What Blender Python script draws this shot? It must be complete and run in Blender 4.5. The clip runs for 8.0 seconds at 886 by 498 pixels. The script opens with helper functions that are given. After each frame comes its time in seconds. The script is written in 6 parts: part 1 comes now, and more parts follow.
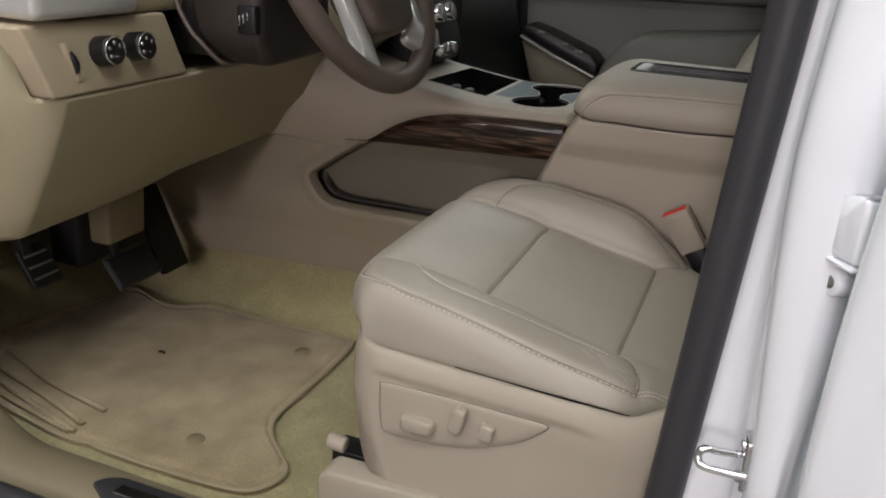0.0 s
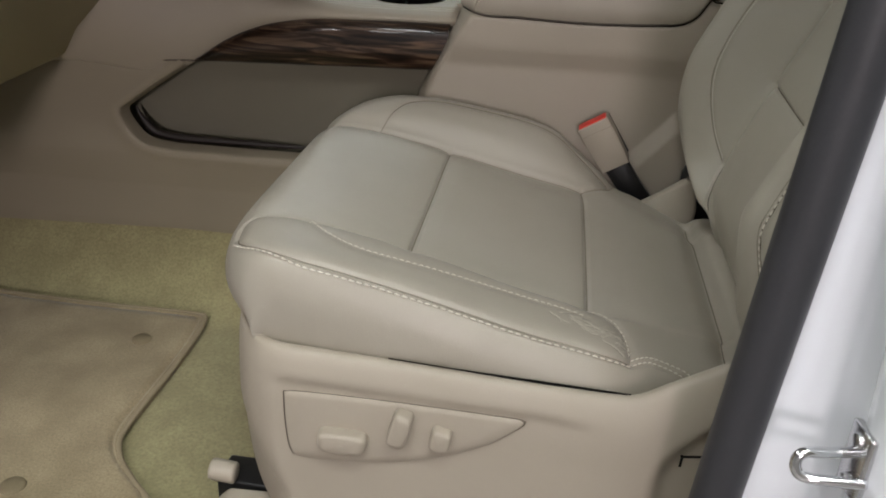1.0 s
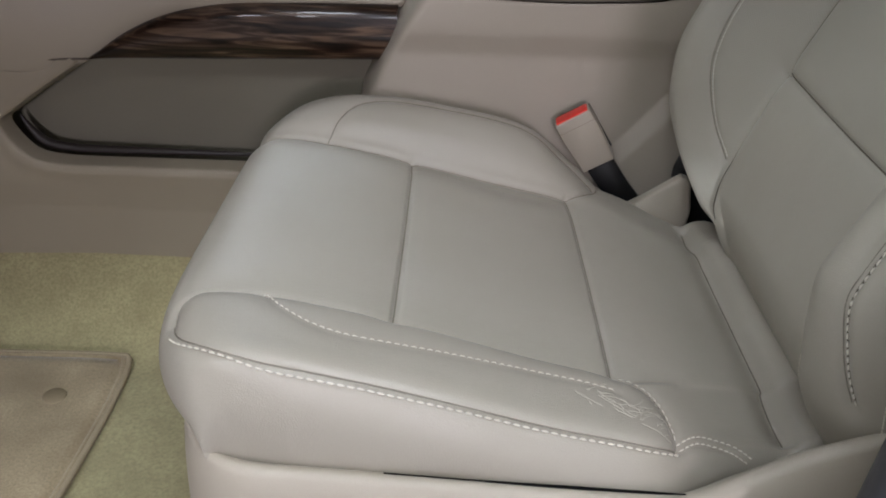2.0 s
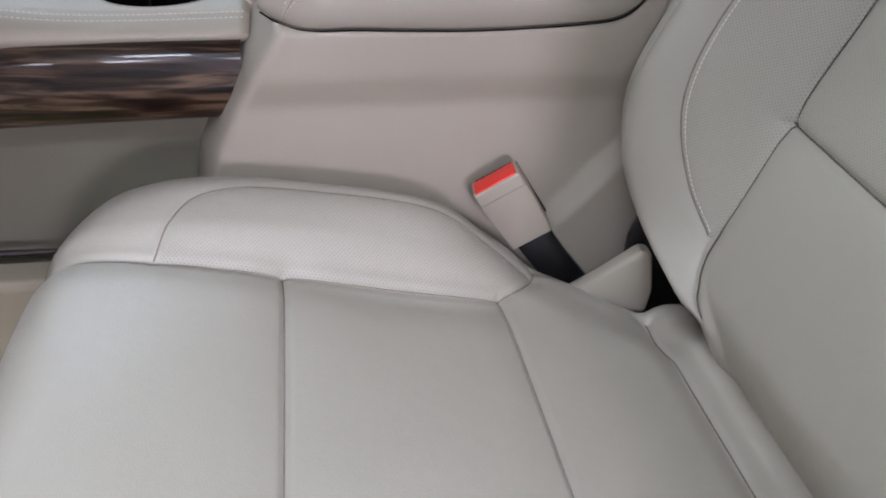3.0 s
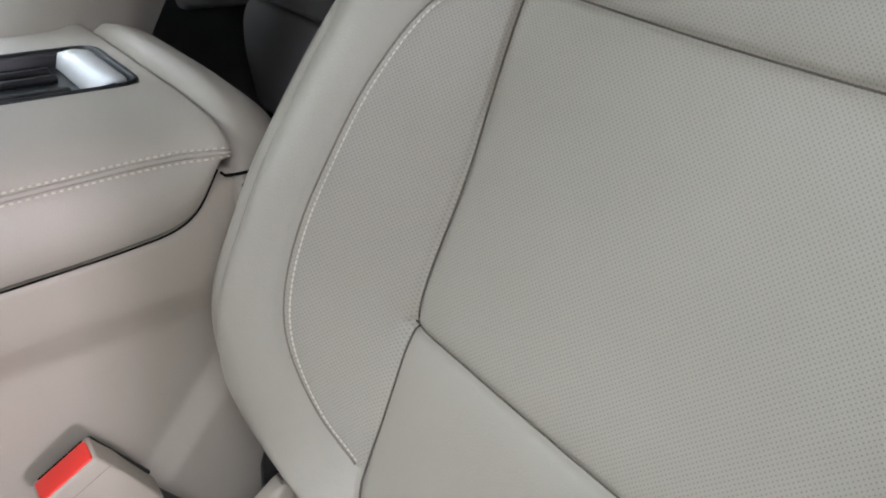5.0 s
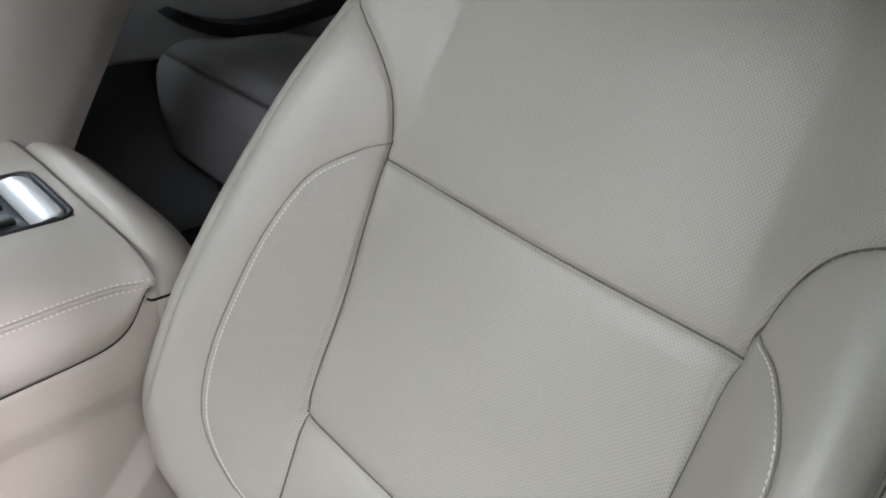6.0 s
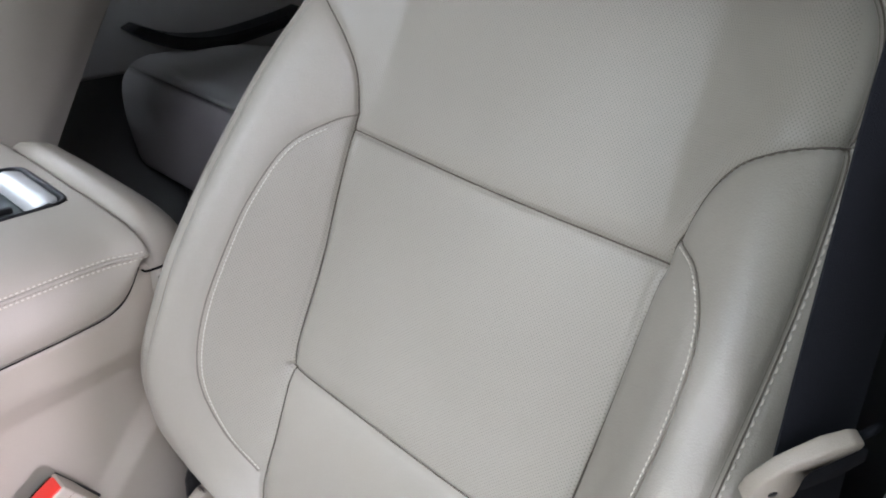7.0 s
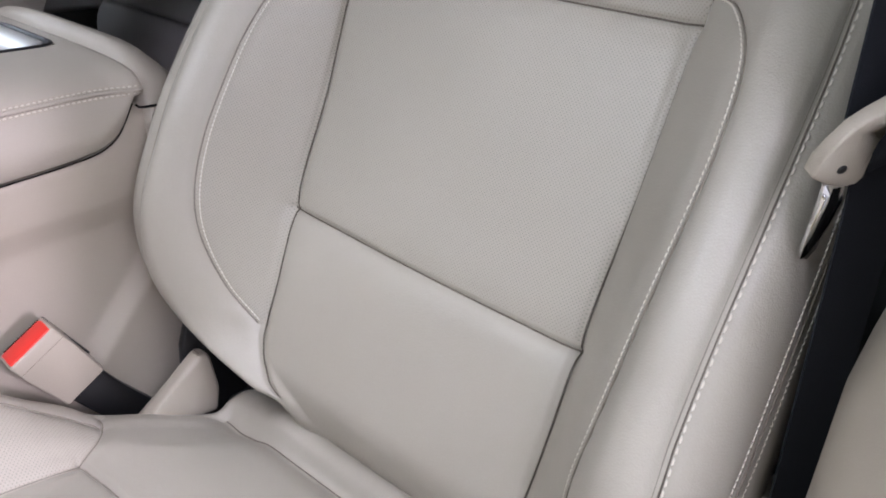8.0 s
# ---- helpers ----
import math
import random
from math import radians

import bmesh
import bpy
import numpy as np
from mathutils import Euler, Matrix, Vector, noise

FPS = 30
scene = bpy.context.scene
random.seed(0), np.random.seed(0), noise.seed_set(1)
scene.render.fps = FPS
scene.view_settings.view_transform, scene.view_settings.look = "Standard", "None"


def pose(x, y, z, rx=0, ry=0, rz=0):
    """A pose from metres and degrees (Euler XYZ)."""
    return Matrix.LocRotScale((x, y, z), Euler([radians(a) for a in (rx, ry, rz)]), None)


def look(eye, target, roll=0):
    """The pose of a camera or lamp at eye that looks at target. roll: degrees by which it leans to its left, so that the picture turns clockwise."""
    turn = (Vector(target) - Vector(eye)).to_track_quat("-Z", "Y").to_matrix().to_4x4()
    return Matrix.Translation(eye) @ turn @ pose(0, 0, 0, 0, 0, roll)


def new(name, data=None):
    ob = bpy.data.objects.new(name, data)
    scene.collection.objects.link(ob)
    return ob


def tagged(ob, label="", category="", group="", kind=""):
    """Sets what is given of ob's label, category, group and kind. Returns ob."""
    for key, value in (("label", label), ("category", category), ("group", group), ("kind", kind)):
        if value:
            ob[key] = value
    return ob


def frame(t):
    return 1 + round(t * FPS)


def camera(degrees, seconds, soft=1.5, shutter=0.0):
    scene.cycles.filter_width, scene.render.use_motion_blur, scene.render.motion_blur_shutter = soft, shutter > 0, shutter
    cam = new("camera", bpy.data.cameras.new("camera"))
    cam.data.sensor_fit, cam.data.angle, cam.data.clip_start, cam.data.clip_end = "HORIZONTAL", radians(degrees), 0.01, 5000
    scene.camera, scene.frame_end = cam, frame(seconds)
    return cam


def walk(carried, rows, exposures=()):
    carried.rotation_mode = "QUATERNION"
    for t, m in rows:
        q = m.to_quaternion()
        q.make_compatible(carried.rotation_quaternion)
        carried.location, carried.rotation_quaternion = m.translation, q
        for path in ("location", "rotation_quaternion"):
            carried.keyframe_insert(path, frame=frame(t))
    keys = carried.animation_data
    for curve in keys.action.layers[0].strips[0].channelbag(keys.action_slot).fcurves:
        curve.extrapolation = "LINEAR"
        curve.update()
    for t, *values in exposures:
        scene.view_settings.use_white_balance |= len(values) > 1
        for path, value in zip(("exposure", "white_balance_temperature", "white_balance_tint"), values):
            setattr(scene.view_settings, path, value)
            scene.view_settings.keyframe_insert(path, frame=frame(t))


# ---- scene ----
cam = camera(56.6, 8.0, 1.9)
PATH = [
    (0, (0.591, -1.066, 0.76), (-0.086, 0.669, 0.033), 3.1),
    (0.5, (0.483, -0.941, 0.706), (0.047, 0.839, -0.095), 3.0),
    (1, (0.412, -0.848, 0.676), (0.2, 0.937, -0.201), 3.1),
    (1.2, (0.39, -0.819, 0.672), (0.236, 0.964, -0.222), 3.3),
    (2.5, (0.321, -0.53, 0.702), (0.445, 1.165, -0.352), 2.4),
    (3, (0.319, -0.372, 0.679), (0.631, 1.291, -0.388), 3.2),
    (3.5, (0.328, -0.289, 0.7), (0.793, 1.348, -0.351), 3.4),
    (4, (0.37, -0.207, 0.728), (1.041, 1.37, -0.302), 2.4),
    (4.5, (0.429, -0.177, 0.685), (1.364, 1.308, -0.273), 1.7),
    (5.8, (0.384, -0.27, 0.876), (1.605, 0.965, -0.117), 4.7),
    (6, (0.383, -0.284, 0.894), (1.62, 0.941, -0.089), 4.5),
    (6.5, (0.375, -0.327, 0.904), (1.643, 0.904, -0.034), 3.6),
    (7, (0.32, -0.345, 0.885), (1.632, 0.834, -0.057), 2.6),
    (7.5, (0.292, -0.356, 0.818), (1.633, 0.805, -0.107), 2.6),
    (8, (0.265, -0.355, 0.735), (1.643, 0.778, -0.169), 3.4),
]
EXPO = [(0.0, -1.08, 6500, 13), (0.5, -1.06, 6450, 11), (1.2, -0.9, 6320, 9), (2.3, -0.59, 5690, 14), (3.0, -0.16, 5550, 16), (3.5, 0.0, 5540, 15), (4.0, 0.11, 5590, 15), (4.5, 0.13, 5650, 14), (6.5, 0.56, 5610, 14), (7.0, 0.58, 5550, 18), (8.0, 0.49, 5670, 22)]
walk(cam, [(t, look(eye, target, roll)) for t, eye, target, roll in PATH], EXPO)

# ---- world and lights ----
world = bpy.data.worlds.new("garage_air")
scene.world = world
world.use_nodes = True
world.node_tree.nodes["Background"].inputs[0].default_value = (0.9, 0.95, 1.0, 1)
world.node_tree.nodes["Background"].inputs[1].default_value = 0.07


def area_lamp(name, eye, target, sx, sy, watts, colour=(1, 1, 1)):
    d = bpy.data.lights.new(name, "AREA")
    d.shape, d.size, d.size_y, d.energy, d.color = "RECTANGLE", sx, sy, watts, colour
    ob = new(name, d)
    ob.matrix_world = look(eye, target)
    return ob


area_lamp("window_daylight", (0.85, -5.97, 1.6), (0.5, 0.25, 0.37), 0.5, 0.9, 180, (1.0, 0.865, 0.88))
# x, y, watts, colour of each ceiling lamp
TUBES = [(0.28, -1.4, 41, (0.97, 1.0, 0.97)), (1.5, -1.1, 40, (0.97, 1.0, 0.95)), (-1.3, -2.6, 38, (1, 0.95, 0.95)), (0.6, -2.6, 26, (1, 0.95, 0.95)),
         (-2.4, -0.2, 12, (0.92, 1.0, 0.88)), (-2.4, 0.9, 36, (0.93, 1.0, 0.92)), (-0.3, 3.2, 32, (0.93, 0.98, 1.0)), (1.5, 3.2, 13, (0.93, 0.98, 1.0))]
for tx, ty, tw, tc in TUBES:
    area_lamp("tube_light", (tx, ty, 2.62), (tx * 0.6, ty * 0.6, 0), 1.6, 0.25, tw, tc)

# ---- small tools ----


def smooth(xs, ys):
    """A smooth function through the points (xs, ys)."""
    xs, ys = np.asarray(xs, float), np.asarray(ys, float)
    m = np.gradient(ys, xs)
    for i in range(1, len(xs) - 1):
        if (ys[i] - ys[i - 1]) * (ys[i + 1] - ys[i]) <= 0:
            m[i] = 0

    def f(x):
        x = np.clip(np.asarray(x, float), xs[0], xs[-1])
        i = np.clip(np.searchsorted(xs, x) - 1, 0, len(xs) - 2)
        h = xs[i + 1] - xs[i]
        t = (x - xs[i]) / h
        return ((2 * t**3 - 3 * t**2 + 1) * ys[i] + (t**3 - 2 * t**2 + t) * h * m[i]
                + (-2 * t**3 + 3 * t**2) * ys[i + 1] + (t**3 - t**2) * h * m[i + 1])
    return f


def spline(points, step):
    """A Catmull-Rom curve through points of any dimension, at even steps."""
    p = np.asarray(points, float)
    p = np.vstack([2 * p[0] - p[1], p, 2 * p[-1] - p[-2]])
    out = []
    for i in range(1, len(p) - 2):
        t = np.linspace(0, 1, 24, endpoint=False)[:, None]
        a, b, c, d = p[i - 1], p[i], p[i + 1], p[i + 2]
        out.append(0.5 * (2 * b + (c - a) * t + (2 * a - 5 * b + 4 * c - d) * t**2 + (3 * b - a - 3 * c + d) * t**3))
    out = np.vstack(out + [p[-2][None]])
    s = np.concatenate([[0], np.cumsum(np.linalg.norm(np.diff(out, axis=0), axis=1))])
    n = max(2, int(s[-1] / step) + 1)
    u = np.linspace(0, s[-1], n)
    return np.stack([np.interp(u, s, out[:, k]) for k in range(out.shape[1])], 1)


def finish(name, me, material, parent=None, label="", smooth_shade=True):
    if material:
        me.materials.append(material)
    if smooth_shade:
        me.polygons.foreach_set("use_smooth", [True] * len(me.polygons))
    ob = new(name, me)
    ob.parent = parent
    if label:
        ob["label"] = label
    return ob


def part(name, bm, material, parent=None, label="", smooth_shade=True):
    me = bpy.data.meshes.new(name)
    bmesh.ops.recalc_face_normals(bm, faces=bm.faces)
    bm.to_mesh(me)
    bm.free()
    return finish(name, me, material, parent, label, smooth_shade)


def part_py(name, verts, faces, material, parent=None, label="", smooth_shade=True, uvs=None):
    me = bpy.data.meshes.new(name)
    me.from_pydata([tuple(map(float, v)) for v in verts], [], [tuple(map(int, f)) for f in faces])
    if uvs is not None:
        layer = me.uv_layers.new(name="UVMap")
        idx = np.zeros(len(me.loops), int)
        me.loops.foreach_get("vertex_index", idx)
        layer.data.foreach_set("uv", np.asarray(uvs, float)[idx].ravel())
    me.update()
    return finish(name, me, material, parent, label, smooth_shade)


def thing(name, label, category, at=(0, 0, 0), group="", kind=""):
    ob = new(name)
    ob.empty_display_size = 0.05
    ob.location = at
    return tagged(ob, label, category, group, kind)


def box(lo, hi, bevel=0.0, segments=2):
    bm = bmesh.new()
    bmesh.ops.create_cube(bm, size=1)
    for v in bm.verts:
        v.co = Vector([lo[k] + (v.co[k] + 0.5) * (hi[k] - lo[k]) for k in range(3)])
    if bevel:
        bmesh.ops.bevel(bm, geom=bm.edges[:], offset=bevel, segments=segments, profile=0.5, affect="EDGES")
    return bm


def prism(outline, axis, a, b, bevel=0.0, segments=2):
    """A flat outline pushed along an axis from a to b. The outline's two numbers are the other axes in order."""
    bm = bmesh.new()

    def put(p, w):
        q = list(p)
        q.insert(axis, w)
        return bm.verts.new(q)
    lo, hi = [put(p, a) for p in outline], [put(p, b) for p in outline]
    bm.faces.new(lo), bm.faces.new(hi)
    n = len(outline)
    for i in range(n):
        bm.faces.new((lo[i], lo[(i + 1) % n], hi[(i + 1) % n], hi[i]))
    if bevel:
        bmesh.ops.bevel(bm, geom=bm.edges[:], offset=bevel, segments=segments, profile=0.5, affect="EDGES")
    return bm


def cylinder(p, q, r, sides=24, r2=None, bevel=0.0):
    p, q = Vector(p), Vector(q)
    bm = bmesh.new()
    bmesh.ops.create_cone(bm, cap_ends=True, segments=sides, radius1=r, radius2=r if r2 is None else r2, depth=(q - p).length)
    if bevel:
        rim = [e for e in bm.edges if abs(e.verts[0].co.z - e.verts[1].co.z) < 1e-6]
        bmesh.ops.bevel(bm, geom=rim, offset=bevel, segments=2, profile=0.5, affect="EDGES")
    m = Matrix.Translation((p + q) / 2) @ (q - p).to_track_quat("Z", "Y").to_matrix().to_4x4()
    bmesh.ops.transform(bm, matrix=m, verts=bm.verts)
    return bm


def tube(points, r, sides=8, closed=False, flat=1.0, up=(0, 0, 1)):
    """A tube along points; flat squeezes it across the direction up."""
    p = np.asarray(points, float)
    n = len(p)
    if closed:
        t = np.roll(p, -1, 0) - np.roll(p, 1, 0)
    else:
        t = np.gradient(p, axis=0)
    t /= np.linalg.norm(t, axis=1)[:, None] + 1e-12
    u = np.asarray(up, float)
    u = np.broadcast_to(u, p.shape) - (t @ u)[:, None] * t if u.ndim == 1 else u - np.sum(u * t, 1)[:, None] * t
    bad = np.linalg.norm(u, axis=1) < 1e-4
    u = np.where(bad[:, None], np.cross(t, (1.0, 0.2, 0.1)), u)
    u /= np.linalg.norm(u, axis=1)[:, None]
    w = np.cross(t, u)
    r = np.broadcast_to(r, (n,))
    verts, faces = [], []
    for i in range(n):
        for k in range(sides):
            a = 2 * math.pi * k / sides
            verts.append(p[i] + r[i] * (math.cos(a) * w[i] + flat * math.sin(a) * u[i]))
    for i in range(n if closed else n - 1):
        j = (i + 1) % n
        for k in range(sides):
            l = (k + 1) % sides
            faces.append((i * sides + k, i * sides + l, j * sides + l, j * sides + k))
    if not closed:
        faces.append(tuple(range(sides))[::-1])
        faces.append(tuple((n - 1) * sides + k for k in range(sides)))
    return verts, faces


def grid_faces(nu, nv, closed_v=False):
    f = []
    for i in range(nu - 1):
        for j in range(nv if closed_v else nv - 1):
            k = (j + 1) % nv
            f.append((i * nv + j, i * nv + k, (i + 1) * nv + k, (i + 1) * nv + j))
    return f


def loft(rows, closed=False, caps=False):
    """Verts and faces of a skin over rows of points."""
    rows = np.asarray(rows, float)
    nu, nv = rows.shape[:2]
    f = grid_faces(nu, nv, closed)
    if caps:
        f += [tuple(range(nv))[::-1], tuple((nu - 1) * nv + k for k in range(nv))]
    return rows.reshape(-1, 3), f


def stitches(points, normals, length=0.0034, gap=0.0005, r=0.0005, lift=0.0005):
    """Short threads one after the other along a line."""
    p, nn = np.asarray(points, float), np.asarray(normals, float)
    s = np.concatenate([[0], np.cumsum(np.linalg.norm(np.diff(p, axis=0), axis=1))])
    verts, faces, a = [], [], 0.0
    at = lambda u, q: np.array([np.interp(u, s, q[:, k]) for k in range(3)])
    while a + length < s[-1]:
        p0, p1, nrm = at(a, p), at(a + length, p), at(a + length / 2, nn)
        nrm = nrm / np.linalg.norm(nrm)
        d = (p1 - p0) / (np.linalg.norm(p1 - p0) + 1e-9)
        w = np.cross(d, nrm)
        base = len(verts)
        for u, h, z in ((0, 0.35, -0.6), (0.25, 1, 0.8), (0.75, 1, 0.8), (1, 0.35, -0.6)):
            c = p0 + (p1 - p0) * u + nrm * (lift + z * r)
            for k in range(5):
                g = math.pi * k / 4
                verts.append(c + r * h * (math.cos(g) * w * 1.15 + math.sin(g) * nrm * 0.9))
        for i in range(3):
            for k in range(4):
                b = base + i * 5 + k
                faces.append((b, b + 1, b + 6, b + 5))
        a += length + gap
    return verts, faces


# ---- materials ----


def mat(name, colour, rough=0.5, metal=0.0, grain=0.0, grain_scale=400.0, stain=0.0, stain_scale=6.0, bump=0.0, bump_scale=600.0,
        coat=0.0, spec=0.5, sheen=0.0, dark=(0.6, 0.58, 0.55), rough_var=0.0):
    m = bpy.data.materials.new(name)
    m.use_nodes = True
    nt = m.node_tree
    b = nt.nodes["Principled BSDF"]
    b.inputs["Base Color"].default_value = (*colour, 1)
    b.inputs["Roughness"].default_value = rough
    b.inputs["Metallic"].default_value = metal
    b.inputs["Specular IOR Level"].default_value = spec
    b.inputs["Coat Weight"].default_value = coat
    b.inputs["Coat Roughness"].default_value = 0.06
    b.inputs["Sheen Weight"].default_value = sheen
    co = nt.nodes.new("ShaderNodeTexCoord").outputs["Object"]

    def noise_at(scale, detail=4.0):
        n = nt.nodes.new("ShaderNodeTexNoise")
        n.inputs["Scale"].default_value, n.inputs["Detail"].default_value = scale, detail
        nt.links.new(co, n.inputs["Vector"])
        return n.outputs["Fac"]
    last = None
    for amount, scale in ((grain, grain_scale), (stain, stain_scale)):
        if not amount:
            continue
        ramp = nt.nodes.new("ShaderNodeMapRange")
        ramp.inputs["From Min"].default_value, ramp.inputs["From Max"].default_value = 0.35, 0.7
        ramp.inputs["To Min"].default_value, ramp.inputs["To Max"].default_value = 0.0, amount
        nt.links.new(noise_at(scale), ramp.inputs["Value"])
        mix = nt.nodes.new("ShaderNodeMix")
        mix.data_type = "RGBA"
        mix.inputs[6].default_value = (*colour, 1)
        mix.inputs[7].default_value = (*[c * d for c, d in zip(colour, dark)], 1)
        if last:
            nt.links.new(last, mix.inputs[6])
        nt.links.new(ramp.outputs["Result"], mix.inputs[0])
        last = mix.outputs[2]
    if last:
        nt.links.new(last, b.inputs["Base Color"])
    if rough_var:
        rr = nt.nodes.new("ShaderNodeMapRange")
        rr.inputs["From Min"].default_value, rr.inputs["From Max"].default_value = 0.3, 0.7
        rr.inputs["To Min"].default_value, rr.inputs["To Max"].default_value = rough - rough_var, rough + rough_var
        nt.links.new(noise_at(stain_scale * 2.3), rr.inputs["Value"])
        nt.links.new(rr.outputs["Result"], b.inputs["Roughness"])
    if bump:
        bp = nt.nodes.new("ShaderNodeBump")
        bp.inputs["Strength"].default_value, bp.inputs["Distance"].default_value = bump, 0.0006
        nt.links.new(noise_at(bump_scale, 2.0), bp.inputs["Height"])
        nt.links.new(bp.outputs["Normal"], b.inputs["Normal"])
    return m


def leather(name, colour, perforated=False, rough=0.41):
    """Pigmented leather with a pebble grain; perforated: staggered pin holes every 4 mm by the UV map, which is in metres."""
    m = mat(name, colour, rough, 0, grain=0.12, grain_scale=900, stain=0.16, stain_scale=7, rough_var=0.05, dark=(0.72, 0.7, 0.66))
    nt = m.node_tree
    b = nt.nodes["Principled BSDF"]
    co = nt.nodes.new("ShaderNodeTexCoord")
    pebble = nt.nodes.new("ShaderNodeTexVoronoi")
    pebble.inputs["Scale"].default_value = 900
    nt.links.new(co.outputs["Object"], pebble.inputs["Vector"])
    height = pebble.outputs["Distance"]
    soft_n = nt.nodes.new("ShaderNodeTexNoise")
    soft_n.inputs["Scale"].default_value, soft_n.inputs["Detail"].default_value = 35, 3
    nt.links.new(co.outputs["Object"], soft_n.inputs["Vector"])
    bp2 = nt.nodes.new("ShaderNodeBump")
    bp2.inputs["Strength"].default_value, bp2.inputs["Distance"].default_value = 0.35, 0.002
    nt.links.new(soft_n.outputs["Fac"], bp2.inputs["Height"])
    bp = nt.nodes.new("ShaderNodeBump")
    bp.inputs["Strength"].default_value, bp.inputs["Distance"].default_value = 0.22, 0.0005
    nt.links.new(height, bp.inputs["Height"])
    nt.links.new(bp2.outputs["Normal"], bp.inputs["Normal"])
    nt.links.new(bp.outputs["Normal"], b.inputs["Normal"])
    if perforated:
        mp = nt.nodes.new("ShaderNodeMapping")
        mp.inputs["Rotation"].default_value[2] = radians(45)
        nt.links.new(co.outputs["UV"], mp.inputs["Vector"])
        hole = nt.nodes.new("ShaderNodeTexVoronoi")
        hole.voronoi_dimensions = "2D"
        hole.inputs["Scale"].default_value, hole.inputs["Randomness"].default_value = 460, 0.0
        nt.links.new(mp.outputs["Vector"], hole.inputs["Vector"])
        r = nt.nodes.new("ShaderNodeMapRange")
        r.inputs["From Min"].default_value, r.inputs["From Max"].default_value = 0.13, 0.25
        r.inputs["To Min"].default_value, r.inputs["To Max"].default_value = 0.42, 0.0
        nt.links.new(hole.outputs["Distance"], r.inputs["Value"])
        mix = nt.nodes.new("ShaderNodeMix")
        mix.data_type = "RGBA"
        mix.inputs[7].default_value = (*[c * 0.16 for c in colour], 1)
        src = b.inputs["Base Color"].links[0].from_socket
        nt.links.new(src, mix.inputs[6])
        nt.links.new(r.outputs["Result"], mix.inputs[0])
        nt.links.new(mix.outputs[2], b.inputs["Base Color"])
        pit = nt.nodes.new("ShaderNodeBump")
        pit.invert = True
        pit.inputs["Strength"].default_value, pit.inputs["Distance"].default_value = 0.5, 0.0008
        nt.links.new(r.outputs["Result"], pit.inputs["Height"])
        nt.links.new(bp.outputs["Normal"], pit.inputs["Normal"])
        nt.links.new(pit.outputs["Normal"], b.inputs["Normal"])
    return m


TAN = (0.368, 0.338, 0.279)
M_LEATHER = leather("tan_leather", TAN)
M_PERF = leather("perforated_tan_leather", TAN, True)
# two darker tans: the shade in seams, creases and gaps put into colour
M_SEAM = mat("seam_gap_shade", (0.125, 0.107, 0.086), 0.9, spec=0.1)
M_CREASE = mat("crease_shade_tan", (0.21, 0.185, 0.15), 0.8, spec=0.2)
M_THREAD = mat("cream_thread", (0.64, 0.60, 0.51), 0.7)
M_THREAD2 = mat("tan_thread", (0.573, 0.518, 0.421), 0.7)
M_WORN = mat("cracked_worn_leather", (0.40, 0.368, 0.302), 0.6)
M_PEDAL = mat("worn_black_rubber", (0.008, 0.008, 0.008), 0.6, grain=0.2, stain=0.2, bump=0.2)
M_PLASTIC = mat("tan_moulded_plastic", (0.380, 0.337, 0.270), 0.5, grain=0.1, grain_scale=1200, stain=0.1, stain_scale=5, bump=0.35, bump_scale=1400, rough_var=0.05)
M_VINYL = mat("tan_padded_vinyl", (0.376, 0.34, 0.278), 0.52, grain=0.1, grain_scale=1000, stain=0.1, stain_scale=4, bump=0.3, bump_scale=1100)
M_LOWER = mat("tan_side_panel", (0.30, 0.264, 0.193), 0.58, grain=0.1, grain_scale=1000, stain=0.12, stain_scale=4, bump=0.35, bump_scale=1100)
M_DECK = mat("tan_deck_vinyl", (0.37, 0.33, 0.258), 0.52, grain=0.1, grain_scale=1000, stain=0.1, stain_scale=4, bump=0.3, bump_scale=1100)
M_DASH = mat("tan_dash_plastic", (0.335, 0.294, 0.19), 0.58, grain=0.1, grain_scale=1000, stain=0.12, stain_scale=4, bump=0.35, bump_scale=1100)
M_TRIM = mat("warm_tan_switch_trim", (0.40, 0.338, 0.232), 0.5, grain=0.1, grain_scale=1000, stain=0.12, stain_scale=4, bump=0.35, bump_scale=1100)
# taupe lining, its colour darkened further to carry the shade in the recess
M_POCKET = mat("shade_darkened_taupe", (0.175, 0.163, 0.118), 0.7, grain=0.2, grain_scale=900, stain=0.1, bump=0.4, bump_scale=1300)
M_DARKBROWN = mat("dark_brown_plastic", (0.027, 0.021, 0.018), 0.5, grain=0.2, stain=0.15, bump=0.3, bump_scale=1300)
M_RIM = mat("brown_wheel_leather", (0.10, 0.077, 0.063), 0.42, grain=0.2, grain_scale=900, stain=0.2, bump=0.35, bump_scale=1200)
M_BLACK = mat("black_plastic", (0.007, 0.007, 0.0075), 0.42, grain=0.2, stain=0.2, bump=0.2, bump_scale=1200)
M_RUBBER = mat("grey_black_rubber", (0.032, 0.032, 0.036), 0.45, grain=0.15, stain=0.2, stain_scale=12, bump=0.15, bump_scale=900)
M_GAP = mat("deep_dark_gap", (0.004, 0.004, 0.004), 0.95, spec=0.05)
M_BELT = mat("black_webbing", (0.017, 0.018, 0.021), 0.9, spec=0.1, grain=0.3, grain_scale=1500, bump=0.6, bump_scale=1500)
M_RED = mat("red_button", (0.75, 0.035, 0.02), 0.35, grain=0.1, stain=0.1)
M_CHROME = mat("bright_chrome", (0.82, 0.83, 0.85), 0.08, 1.0, stain=0.1, stain_scale=40)
